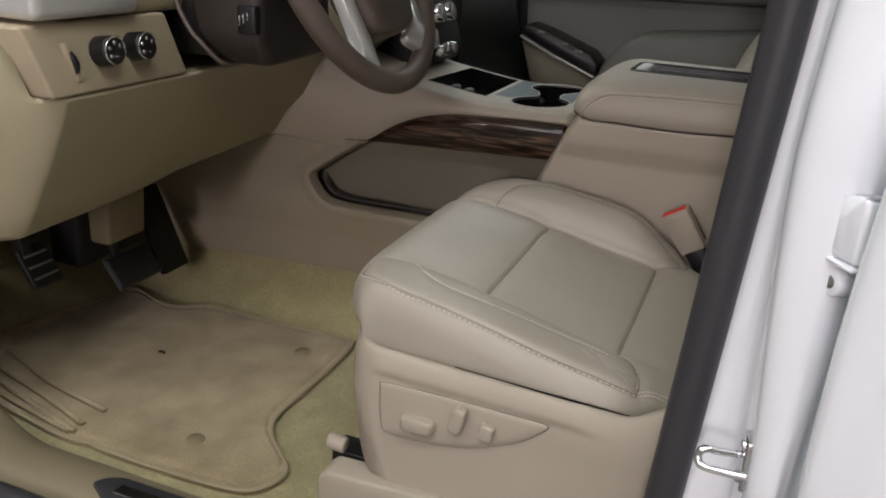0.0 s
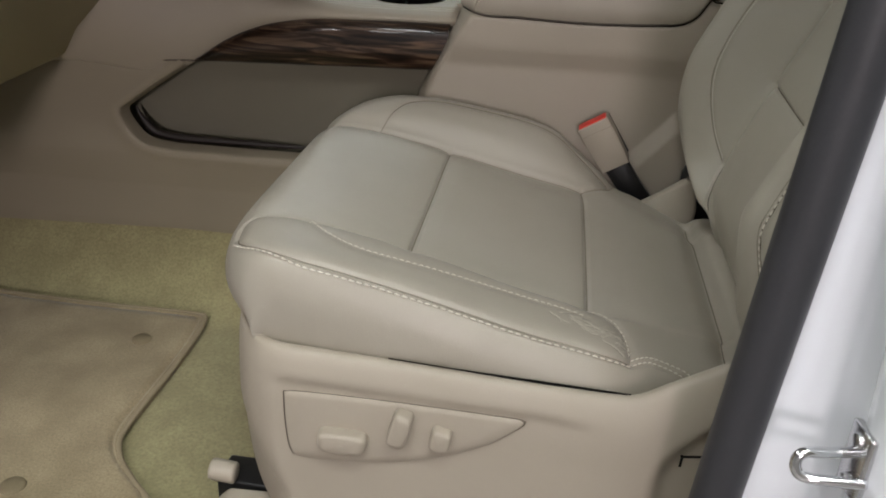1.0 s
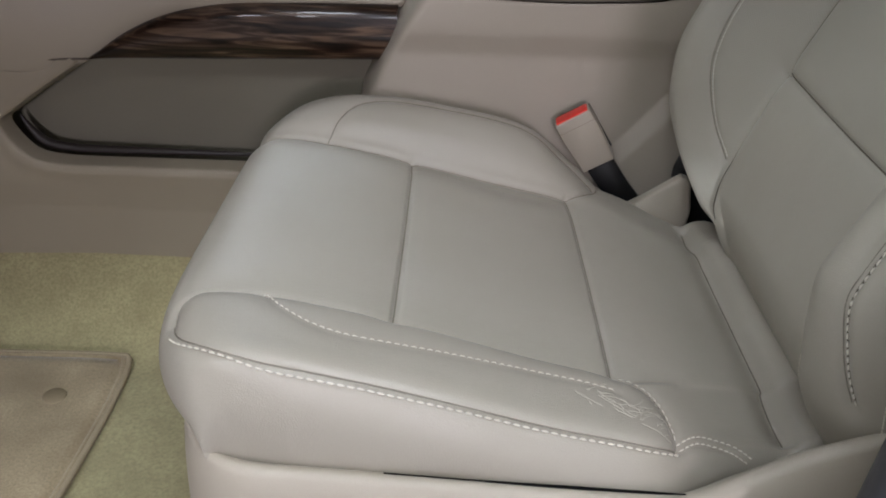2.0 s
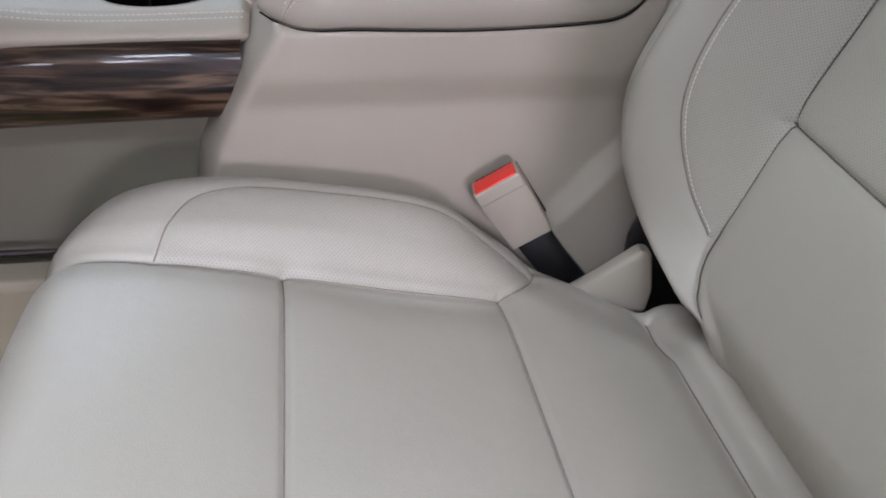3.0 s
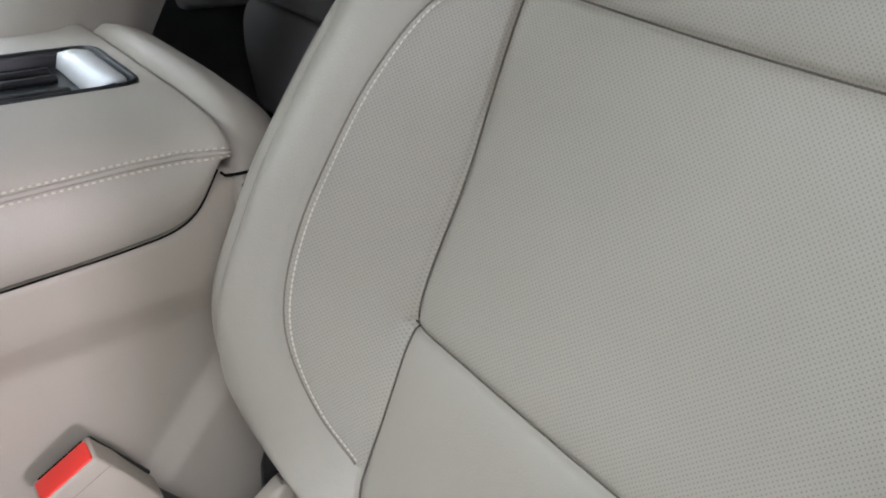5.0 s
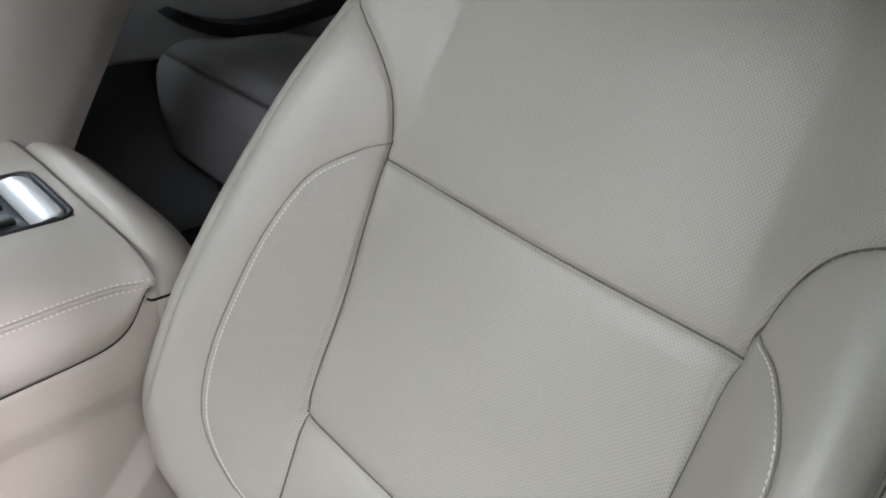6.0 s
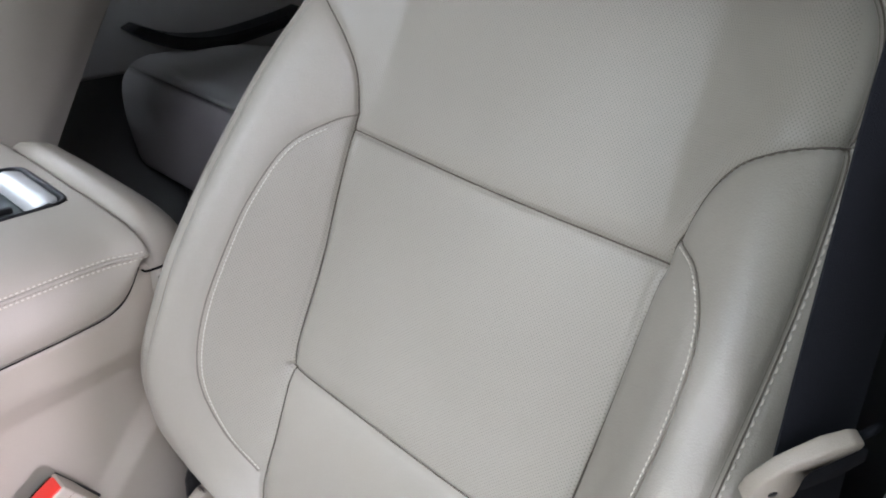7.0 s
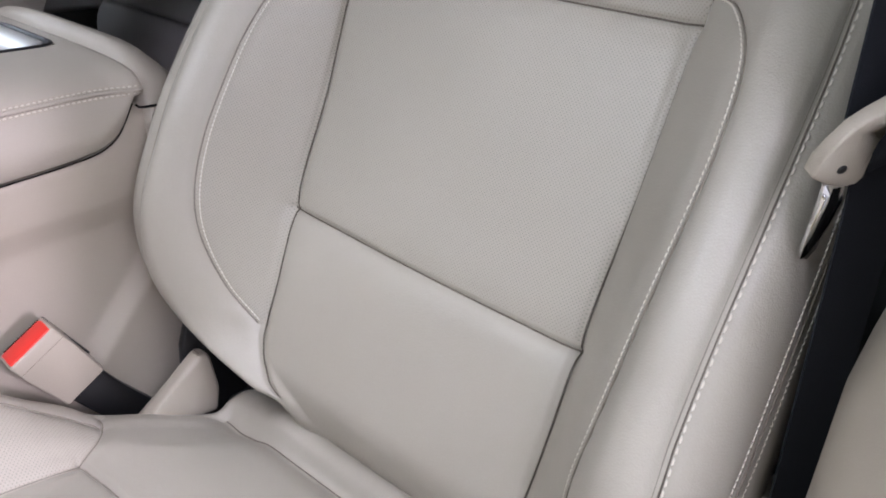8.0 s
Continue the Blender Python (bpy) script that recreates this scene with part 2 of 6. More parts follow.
M_SATIN = mat("satin_silver", (0.70, 0.70, 0.68), 0.36, 0.55, stain=0.1, stain_scale=30)
M_SILVERGREY = mat("satin_grey_plate", (0.058, 0.080, 0.084), 0.42, 0.6, stain=0.1, stain_scale=30)
M_TRAY = mat("grey_green_tray_rubber", (0.035, 0.042, 0.042), 0.3, grain=0.15, stain=0.15, bump=0.1)
M_STEEL = mat("zinc_steel", (0.6, 0.6, 0.61), 0.25, 1.0, stain=0.25, stain_scale=60)
M_WHITE = mat("white_car_paint", (0.82, 0.845, 0.89), 0.22, coat=0.7, stain=0.05, stain_scale=3)
M_CARPET = mat("olive_tan_carpet", (0.39, 0.355, 0.185), 0.95, grain=0.8, grain_scale=260, stain=0.6, stain_scale=22, bump=1.0, bump_scale=420, sheen=0.3)
M_DARKCARPET = mat("charcoal_carpet", (0.018, 0.018, 0.019), 0.95, grain=0.5, grain_scale=300, stain=0.3, bump=1.0, bump_scale=500)
M_MAT = mat("tan_floor_mat_pile", (0.405, 0.328, 0.200), 0.95, grain=0.65, grain_scale=330, stain=0.8, stain_scale=13, bump=1.0, bump_scale=480, sheen=0.3, dark=(0.5, 0.47, 0.42))
M_STUD = mat("dark_tan_stud", (0.235, 0.19, 0.115), 0.85, grain=0.3, grain_scale=900, bump=0.6, bump_scale=900)
M_MATEDGE = mat("tan_mat_binding", (0.345, 0.285, 0.185), 0.8, grain=0.5, grain_scale=900, bump=0.8, bump_scale=900)
M_SILL = mat("brown_sill_plastic", (0.2, 0.168, 0.104), 0.6, grain=0.15, grain_scale=1000, stain=0.3, stain_scale=8, bump=0.35, bump_scale=1100)
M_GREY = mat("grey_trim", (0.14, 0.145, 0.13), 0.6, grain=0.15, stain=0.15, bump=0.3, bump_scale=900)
M_PILLAR = mat("grey_green_pillar_trim", (0.17, 0.18, 0.165), 0.6, grain=0.15, stain=0.15, bump=0.3, bump_scale=900)
M_REARSEAT = mat("shaded_taupe_vinyl", (0.44, 0.42, 0.40), 0.55, grain=0.1, stain=0.15, bump=0.3, bump_scale=900)
M_WALL = mat("garage_wall_paint", (0.62, 0.62, 0.6), 0.8, grain=0.1, grain_scale=40, stain=0.2, stain_scale=1.2)
M_CEIL = mat("garage_ceiling", (0.7, 0.7, 0.68), 0.85, grain=0.1, grain_scale=40, stain=0.1, stain_scale=1)
M_CONCRETE = mat("garage_concrete", (0.34, 0.33, 0.31), 0.6, grain=0.3, grain_scale=60, stain=0.4, stain_scale=1.5, bump=0.3, bump_scale=80)
M_HEAD = mat("headliner_cloth", (0.42, 0.39, 0.33), 0.95, grain=0.2, grain_scale=300, bump=0.5, bump_scale=500)


def wood_material():
    m = mat("dark_zebra_wood", (0.07, 0.035, 0.018), 0.3, coat=0.55, spec=0.2)
    nt = m.node_tree
    b = nt.nodes["Principled BSDF"]
    co = nt.nodes.new("ShaderNodeTexCoord")
    mp = nt.nodes.new("ShaderNodeMapping")
    mp.inputs["Scale"].default_value = (5.0, 60.0, 60.0)
    nt.links.new(co.outputs["Object"], mp.inputs["Vector"])
    n1 = nt.nodes.new("ShaderNodeTexNoise")
    n1.inputs["Scale"].default_value, n1.inputs["Detail"].default_value, n1.inputs["Distortion"].default_value = 1.6, 6, 1.2
    nt.links.new(mp.outputs["Vector"], n1.inputs["Vector"])
    ramp = nt.nodes.new("ShaderNodeValToRGB")
    e = ramp.color_ramp.elements
    e[0].position, e[0].color = 0.38, (0.008, 0.0045, 0.003, 1)
    e[1].position, e[1].color = 0.66, (0.125, 0.078, 0.048, 1)
    mid = e.new(0.5)
    mid.color = (0.032, 0.018, 0.011, 1)
    nt.links.new(n1.outputs["Fac"], ramp.inputs["Fac"])
    nt.links.new(ramp.outputs["Color"], b.inputs["Base Color"])
    return m


M_WOOD = wood_material()


def glow(name, colour, strength):
    m = bpy.data.materials.new(name)
    m.use_nodes = True
    b = m.node_tree.nodes["Principled BSDF"]
    b.inputs["Base Color"].default_value = (0.8, 0.8, 0.8, 1)
    b.inputs["Emission Color"].default_value = (*colour, 1)
    b.inputs["Emission Strength"].default_value = strength
    return m


M_TUBE = glow("lit_tube", (0.97, 1.0, 0.98), 28.0)


def glass_material(name, colour):
    m = bpy.data.materials.new(name)
    m.use_nodes = True
    b = m.node_tree.nodes["Principled BSDF"]
    b.inputs["Base Color"].default_value = (*colour, 1)
    b.inputs["Roughness"].default_value = 0.02
    b.inputs["Transmission Weight"].default_value = 1.0
    b.inputs["IOR"].default_value = 1.05
    return m


M_GLASS = glass_material("tinted_glass", (0.10, 0.12, 0.11))
M_CLEAR = glass_material("pale_green_glass", (0.78, 0.86, 0.80))

# ---- the setting: garage, car floor, walls of the cabin ----
GROUND = -0.62


def structure(name, bm, material, label, category):
    return tagged(part(name, bm, material, None, "", False), label, category, "", "structure")


structure("ground", box((-5, -6, GROUND - 0.1), (7, 6, GROUND)), M_CONCRETE, "grey concrete garage floor under the car", "floor")
structure("ceiling", box((-5, -6, 2.75), (7, 6, 2.85)), M_CEIL, "pale garage ceiling with tube lamps", "ceiling")
structure("wall_front", box((-5.1, -6, GROUND), (-5, 6, 2.75)), M_WALL, "pale painted garage wall", "wall")
structure("wall_rear", box((7, -6, GROUND), (7.1, 6, 2.75)), M_WALL, "pale painted garage wall", "wall")
# outer wall with one narrow window opening that lets the daylight in
OPEN = (0.55, 1.15, 1.1, 2.1)
for lo, hi in (((-5, GROUND), (OPEN[0], 2.75)), ((OPEN[1], GROUND), (7, 2.75)), ((OPEN[0], GROUND), (OPEN[1], OPEN[2])), ((OPEN[0], OPEN[3]), (OPEN[1], 2.75))):
    structure("wall_outer", box((lo[0], -6.1, lo[1]), (hi[0], -6, hi[1])), M_WALL, "pale painted garage wall round a narrow window", "wall")
structure("wall_far", box((-5, 6, GROUND), (7, 6.1, 2.75)), M_WALL, "pale painted garage wall", "wall")


def tube_lamp(x, y):
    lamp = thing("tube_lamp", "long white fluorescent tube lamp on the garage ceiling", "ceiling lamp", (x, y, 2.75), "garage tube lamps")
    part("housing", box((-0.8, -0.07, -0.05), (0.8, 0.07, 0.0), 0.01), M_WHITE, lamp)
    for s in (-0.035, 0.035):
        part("tube", cylinder((-0.75, s, -0.07), (0.75, s, -0.07), 0.014, 16), M_TUBE, lamp)


for tx, ty, tw, tc in TUBES:
    tube_lamp(tx, ty)

# cabin floor: flat footwell, toe board in front, tunnel at the console
fx = np.linspace(-1.0, 0.8, 73)
fy = np.linspace(-0.36, 1.18, 63)
FX, FY = np.meshgrid(fx, fy, indexing="ij")
toe = np.clip((-0.62 - FX) / 0.38, 0, 1)
tun = smooth([0, 0.18, 0.24, 0.3, 0.36, 0.51, 0.57, 0.63, 0.7, 1.2], [0, 0, 0.02, 0.085, 0.13, 0.13, 0.085, 0.02, 0, 0])(FY)
edge = np.clip((-0.30 - FY) / 0.04, 0, 1.3)
FZ = -0.006 + 0.40 * toe**1.25 + tun + 0.02 * edge**2
v, f = loft(np.stack([FX, FY, FZ], 2))
tagged(part_py("floor", v, f, M_CARPET), "olive-tan carpeted car floor, worn pile", "carpet", "", "structure")
structure("floor_rear", box((0.8, -0.40, -0.02), (2.4, 1.23, 0.0)), M_DARKCARPET, "dark charcoal carpet in the rear footwell", "carpet")
structure("underbody", box((-1.0, -0.42, -0.12), (2.4, 1.30, -0.02)), M_BLACK, "dark underside of the car", "underbody")
structure("firewall", box((-1.05, -0.5, -0.1), (-1.0, 1.37, 0.75)), M_BLACK, "dark front wall of the cabin", "wall")
structure("headliner", box((0.08, -0.42, 1.22), (2.4, 1.29, 1.26)), M_HEAD, "tan cloth headliner under the roof", "ceiling")
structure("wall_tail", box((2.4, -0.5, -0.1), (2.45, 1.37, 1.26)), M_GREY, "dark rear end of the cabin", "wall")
structure("cowl", box((-1.05, -0.5, 0.75), (-0.55, 1.37, 0.80)), M_BLACK, "black cowl under the windscreen", "trim")

# far side: lower door wall, its shade put into the grey; window band with tinted panes
structure("wall_far_side", box((-1.0, 1.24, -0.1), (2.4, 1.30, 0.74), 0.004), M_GREY, "inner door skin across the cabin, grey-green to carry its shade", "wall")
for x0, x1 in ((-0.42, -0.34), (0.72, 0.9), (1.75, 1.9)):
    structure("pillar_far", box((x0, 1.23, 0.74), (x1, 1.30, 1.22), 0.006), M_HEAD, "tan trimmed door pillar across the cabin", "pillar")
for x0, x1 in ((-0.34, 0.72), (0.9, 1.75), (1.9, 2.4)):
    ob = structure("window_far", box((x0, 1.262, 0.74), (x1, 1.268, 1.22)), M_CLEAR if x0 < 0 else M_GLASS, "tinted side window across the cabin", "window")
    ob.visible_shadow = x0 > 0
# driver's side behind the front door: rear door and its window
structure("wall_rear_door", box((0.78, -0.47, -0.1), (2.4, -0.41, 0.74), 0.004), M_BLACK, "dark inner skin of the rear door", "wall")
structure("window_rear_door", box((0.86, -0.445, 0.74), (2.4, -0.44, 1.22)), M_GLASS, "dark tinted rear door window", "window")

# ---- upholstery: a curved base skin, seams pressed into it, cut into panels ----


def to_lines(a, b, line):
    """Distance of every point (a, b) to a line in the same plane."""
    best = np.full(a.shape, 9.0)
    for (x0, y0), (x1, y1) in zip(line[:-1], line[1:]):
        dx, dy = x1 - x0, y1 - y0
        t = np.clip(((a - x0) * dx + (b - y0) * dy) / (dx * dx + dy * dy + 1e-12), 0, 1)
        best = np.minimum(best, np.hypot(a - x0 - t * dx, b - y0 - t * dy))
    return best


class Skin:
    def __init__(self, base, seams, flip=1.0):
        self.base, self.seams, self.flip = base, seams, flip

    def normal(self, a, b):
        e = 0.002
        n = np.cross(self.base(a + e, b) - self.base(a - e, b), self.base(a, b + e) - self.base(a, b - e))
        return n / (np.linalg.norm(n, axis=-1, keepdims=True) + 1e-12)

    def at(self, a, b, lift=0.0):
        a, b = np.asarray(a, float), np.asarray(b, float)
        d = np.full(a.shape, float(lift))
        for line, depth, width, swell, reach in self.seams:
            r = to_lines(a, b, line)
            d = d - depth * np.exp(-(r / width) ** 2) - swell * np.exp(-(r / reach) ** 2)
        p = self.base(a, b) + self.normal(a, b) * d[..., None] * self.sign
        p[..., 1] *= self.flip
        return p

    sign = 1.0

    def panels(self, A, B, choose, names, parent, warp=None):
        """One mesh for each panel; choose(a, b) gives the panel's number; warp bends the grid's lines along a seam."""
        GA, GB = np.meshgrid(A, B, indexing="ij")
        if warp:
            GA = warp(GA, GB)
        P = self.at(GA, GB).reshape(-1, 3)
        uv = np.stack([GA, GB], 2).reshape(-1, 2)
        faces = np.array(grid_faces(len(A), len(B)))
        mid = uv[faces].mean(1)
        kind = choose(mid[:, 0], mid[:, 1])
        for k, (name, material, label) in enumerate(names):
            fs = faces[kind == k]
            if len(fs) == 0:
                continue
            used, inv = np.unique(fs, return_inverse=True)
            part_py(name, P[used], inv.reshape(fs.shape), material, parent, label, True, uv[used])

    def cord(self, line, r, lift, material, parent, name="seam", label="", sides=6):
        q = spline(line, 0.003)
        v, f = tube(self.at(q[:, 0], q[:, 1], lift), r, sides)
        part_py(name, v, f, material, parent, label)

    def sew(self, line, parent, lift=0.0012, label="cream decorative stitching", **kw):
        q = spline(line, 0.003)
        n = self.normal(q[:, 0], q[:, 1]) * self.sign
        n[:, 1] *= self.flip
        v, f = stitches(self.at(q[:, 0], q[:, 1], lift), n, **kw)
        part_py("stitching", v, f, M_THREAD, parent, label)


def shifted(line, d):
    """A line moved sideways in its plane by d (to its left)."""
    q = np.asarray(spline(line, 0.006))
    t = np.gradient(q, axis=0)
    t /= np.linalg.norm(t, axis=1)[:, None]
    return q + d * np.stack([-t[:, 1], t[:, 0]], 1)


def dense(lo, hi, step, spots, fine):
    """Steps from lo to hi, finer round the spots (place, reach)."""
    out, a = [lo], lo
    while a < hi - 1e-9:
        near = any(abs(a - p) < r for p, r in spots)
        a = min(hi, a + (fine if near else step))
        out.append(a)
    return np.array(out)


# backrest cross-section, half: y, share of the bolster's height, drop at the side
BACK = np.array([(0, 0, 0), (0.04, 0, 0), (0.075, 0, 0), (0.10, 0, 0), (0.118, 0, 0), (0.130, 0, 0), (0.139, 0, 0), (0.146, 0.006, 0), (0.153, 0.07, 0), (0.162, 0.19, 0), (0.172, 0.34, 0), (0.183, 0.515, 0), (0.194, 0.69, 0),
                 (0.206, 0.85, 0), (0.220, 0.985, 0), (0.236, 1.05, -0.0025), (0.253, 1.05, -0.0095), (0.2675, 1.03, -0.0225), (0.277, 1, -0.043), (0.282, 1, -0.070), (0.2825, 1, -0.098), (0.279, 1, -0.13), (0.264, 1, -0.16)])
_d = spline(np.column_stack([BACK[:, 0], BACK[:, 1] * 0.079, BACK[:, 2], BACK[:, 1]]), 0.002)
_q = np.concatenate([[0], np.cumsum(np.hypot(np.diff(_d[:, 0]), np.diff(_d[:, 1] + _d[:, 2])))])
BQ, BY, BW, BD = _q, _d[:, 0], _d[:, 3], _d[:, 2]
_turn = int(np.argmax(BY))
b_height = smooth([-0.05, 0, 0.05, 0.1, 0.14, 0.22, 0.3, 0.38, 0.44, 0.5, 0.56, 0.62, 0.72], [0.0, 0.08, 0.37, 0.76, 0.94, 1, 0.9, 0.72, 0.56, 0.34, 0.17, 0.1, 0.1])
b_width = smooth([-0.05, 0, 0.02, 0.033, 0.045, 0.057, 0.07, 0.09, 0.12, 0.18, 0.3, 0.42, 0.5, 0.56, 0.59, 0.62, 0.66, 0.72],
                 [0.30, 0.43, 0.505, 0.60, 0.745, 0.86, 0.935, 0.985, 1.01, 1.018, 1.008, 0.97, 0.925, 0.895, 0.868, 0.815, 0.73, 0.66])
b_height_out = smooth([-0.05, 0, 0.05, 0.1, 0.14, 0.22, 0.3, 0.38, 0.44, 0.5, 0.56, 0.62, 0.72], [0.05, 0.12, 0.42, 0.80, 1, 1, 0.9, 0.72, 0.56, 0.34, 0.17, 0.1, 0.1])
b_width_out = smooth([-0.05, 0, 0.03, 0.06, 0.09, 0.12, 0.18, 0.3, 0.42, 0.5, 0.56, 0.59, 0.62, 0.66, 0.72],
                     [0.70, 0.82, 0.875, 0.914, 0.934, 0.948, 0.958, 0.948, 0.914, 0.875, 0.851, 0.827, 0.778, 0.70, 0.64])
LEAN_BACK = radians(23.3)


def back_base(q, v):
    s, q = np.sign(q), np.abs(q)
    y, w, d = np.interp(q, BQ, BY), np.interp(q, BQ, BW), np.interp(q, BQ, BD)
    off = w * 0.079 * np.where(s < 0, b_height_out(v), b_height(v)) + d
    low = np.clip((0.06 - v) / 0.05, 0, 2.2)
    top = np.clip((v - 0.60) / 0.12, 0, 1)
    off = off - 0.016 * np.clip((0.17 - v) / 0.17, 0, 1) ** 1.6
    off = off - 0.026 * low**2 - 0.10 * top**2
    # the inner bolster ends in a tip and tucks in behind the cushion
    off = off - np.where(s > 0, np.clip((y * b_width(v) - 0.104) / 0.014, 0, 1), 0) * 1.6 * np.clip(0.030 - v, 0, 0.07)
    up = v - 0.05 * top**2
    x = 0.5945 + up * math.sin(LEAN_BACK) - off * math.cos(LEAN_BACK)
    z = 0.2725 + up * math.cos(LEAN_BACK) + off * math.sin(LEAN_BACK)
    return np.stack([x, s * y * np.where(s < 0, b_width_out(v), b_width(v)), z], -1)


def bq(y, v):
    y_nom = abs(y) / float(b_width(v) if y >= 0 else b_width_out(v))
    return math.copysign(float(np.interp(y_nom, BY[:_turn], BQ[:_turn])), y)


def bline(points, side=1):
    return spline([(bq(side * y, v), v) for y, v in points], 0.006)


INSERT = [(0.150, 0.418), (0.166, 0.405), (0.187, 0.375), (0.198, 0.325), (0.202, 0.265), (0.202, 0.2), (0.194, 0.15), (0.175, 0.108), (0.148, 0.083)]
INSERT_OUT = [(0.151, 0.416), (0.176, 0.404), (0.196, 0.375), (0.203, 0.325), (0.2005, 0.265), (0.1945, 0.2), (0.189, 0.15), (0.184, 0.108), (0.180, 0.07), (0.176, 0.03), (0.172, -0.01)]
MID = [(0.104, -0.04), (0.104, 0.0), (0.1025, 0.016), (0.106, 0.028), (0.117, 0.040), (0.131, 0.055), (0.1425, 0.083), (0.1425, 0.13), (0.1445, 0.18), (0.147, 0.22), (0.147, 0.3), (0.150, 0.405), (0.151, 0.425), (0.158, 0.449), (0.167, 0.465), (0.179, 0.480), (0.196, 0.495), (0.213, 0.506), (0.232, 0.516)]
MID_OUT = [(0.118, -0.04), (0.126, 0.0), (0.132, 0.03), (0.1345, 0.055), (0.1365, 0.083), (0.1388, 0.2), (0.1418, 0.3), (0.1448, 0.4), (0.151, 0.425), (0.157, 0.447), (0.164, 0.461), (0.174, 0.472), (0.194, 0.4835), (0.213, 0.4915), (0.233, 0.4995)]
OUTER = [(0.246, 0.068), (0.244, 0.085), (0.2415, 0.12), (0.240, 0.16), (0.2395, 0.2), (0.240, 0.3), (0.236, 0.42), (0.226, 0.5), (0.220, 0.545), (0.207, 0.575), (0.18, 0.592), (0.12, 0.602), (0.0, 0.606)]


def backrest(seat, flip, fine):
    seams, mids, ins, outs = [], {}, {}, {}
    for s in (1, -1):
        mids[s], ins[s], outs[s] = bline(MID if s > 0 else MID_OUT, s), bline(INSERT if s > 0 else INSERT_OUT, s), bline(OUTER, s)
        seams.append((mids[s], 0.0034, 0.0026, 0.0022, 0.010))
        seams.append((ins[s], 0.0013, 0.0024, 0.0012, 0.010))
        seams.append((outs[s], 0.0016, 0.0020, 0.0012, 0.008))
        seams.append((shifted(outs[s], 0.0036 * -s), 0.0020, 0.0020, 0.0012, 0.008))
    cross = {0: spline([(bq(-0.1455, 0.399), 0.399), (0, 0.3995), (bq(0.15, 0.405), 0.405)], 0.006),
             1: spline([(bq(-0.139, 0.182), 0.182), (0, 0.1845), (bq(0.147, 0.19), 0.19)], 0.006)}
    for line in cross.values():
        seams.append((line, 0.0034, 0.0024, 0.0026, 0.011))
    skin = Skin(back_base, seams, flip)
    skin.sign = -1.0 if skin.normal(np.array([0.0]), np.array([0.3]))[0, 0] > 0 else 1.0

    def inside_insert(q, v):
        lim = np.where(q < 0, np.interp(v, ins[-1][::-1, 1], -ins[-1][::-1, 0]), np.interp(v, ins[1][::-1, 1], ins[1][::-1, 0]))
        return (v > np.where(q < 0, -0.005, 0.083)) & (v < 0.418) & (np.abs(q) < lim)

    def mid_at(q, v):
        return np.where(q < 0, np.interp(v, mids[-1][:, 1], -mids[-1][:, 0]), np.interp(v, mids[1][:, 1], mids[1][:, 0]))

    def choose(q, v):
        lim = np.where(v > 0.516, 9, mid_at(q, v))
        centre = np.abs(q) < lim
        k = np.where(q > 0, 5, 6)
        k = np.where(inside_insert(q, v), np.where(q > 0, 3, 4), k)
        k = np.where(centre, np.where(v > 0.402, 0, np.where(v > 0.1885, 1, 2)), k)
        outer_q = np.interp(v, outs[1][:, 1], outs[1][:, 0])
        k = np.where((v > 0.508) & ((np.abs(q) > outer_q) | (v > 0.606)), 7, k)
        return k
    n = 1 if fine else 2
    qm = float(np.interp(0.3, mids[1][:, 1], mids[1][:, 0]))
    A = dense(-BQ[-1], BQ[-1], 0.0031 * n, [(-qm, 0.009), (qm, 0.009)], 0.0012 * n)
    B = dense(-0.045, 0.715, 0.0031 * n, [(0.4025, 0.010), (0.1885, 0.009)], 0.0012 * n)

    def warp(q, v):
        m = mid_at(q, np.clip(v, -0.04, 0.462))
        end_q = BQ[-1]
        a = np.abs(q)
        w = np.where(a < qm, a * m / qm, m + (a - qm) * (end_q - m) / (end_q - qm))
        return np.sign(q) * w
    skin.panels(A, B, choose, [("backrest_upper_panel", M_PERF, "perforated tan leather"), ("backrest_middle_panel", M_PERF, "perforated tan leather"),
                               ("backrest_lower_panel", M_LEATHER, ""), ("bolster_insert", M_PERF, "perforated tan leather"), ("bolster_insert", M_LEATHER, ""),
                               ("backrest_bolster", M_LEATHER, ""), ("backrest_bolster", M_LEATHER, ""), ("backrest_rim", M_LEATHER, "")], seat, warp)
    # darker cords carry the shade of the seam grooves
    for s in (1, -1):
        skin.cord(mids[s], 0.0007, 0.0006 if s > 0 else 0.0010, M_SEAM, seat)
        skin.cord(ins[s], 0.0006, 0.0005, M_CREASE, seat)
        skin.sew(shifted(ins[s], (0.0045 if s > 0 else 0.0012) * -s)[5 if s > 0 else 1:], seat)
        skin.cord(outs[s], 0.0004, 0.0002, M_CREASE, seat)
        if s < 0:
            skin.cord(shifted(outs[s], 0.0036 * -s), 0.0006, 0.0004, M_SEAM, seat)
            skin.sew(shifted(outs[s], 0.0046 * -s)[:90], seat, length=0.0045, gap=0.0016, r=0.0006)
            side = spline([(s * (BQ[-1] - 0.118), v) for v in (0.03, 0.13, 0.2, 0.4, 0.55)], 0.01)
            for d in (0.0, 0.0065):
                skin.cord(shifted(side, d), 0.0006, 0.0004, M_CREASE, seat)
            for d in (-0.004, 0.0105):
                skin.sew(shifted(side, d), seat, label="tan side stitching")
    for line in cross.values():
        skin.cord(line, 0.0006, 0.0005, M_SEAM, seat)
    # padded rear of the backrest
    rows = []
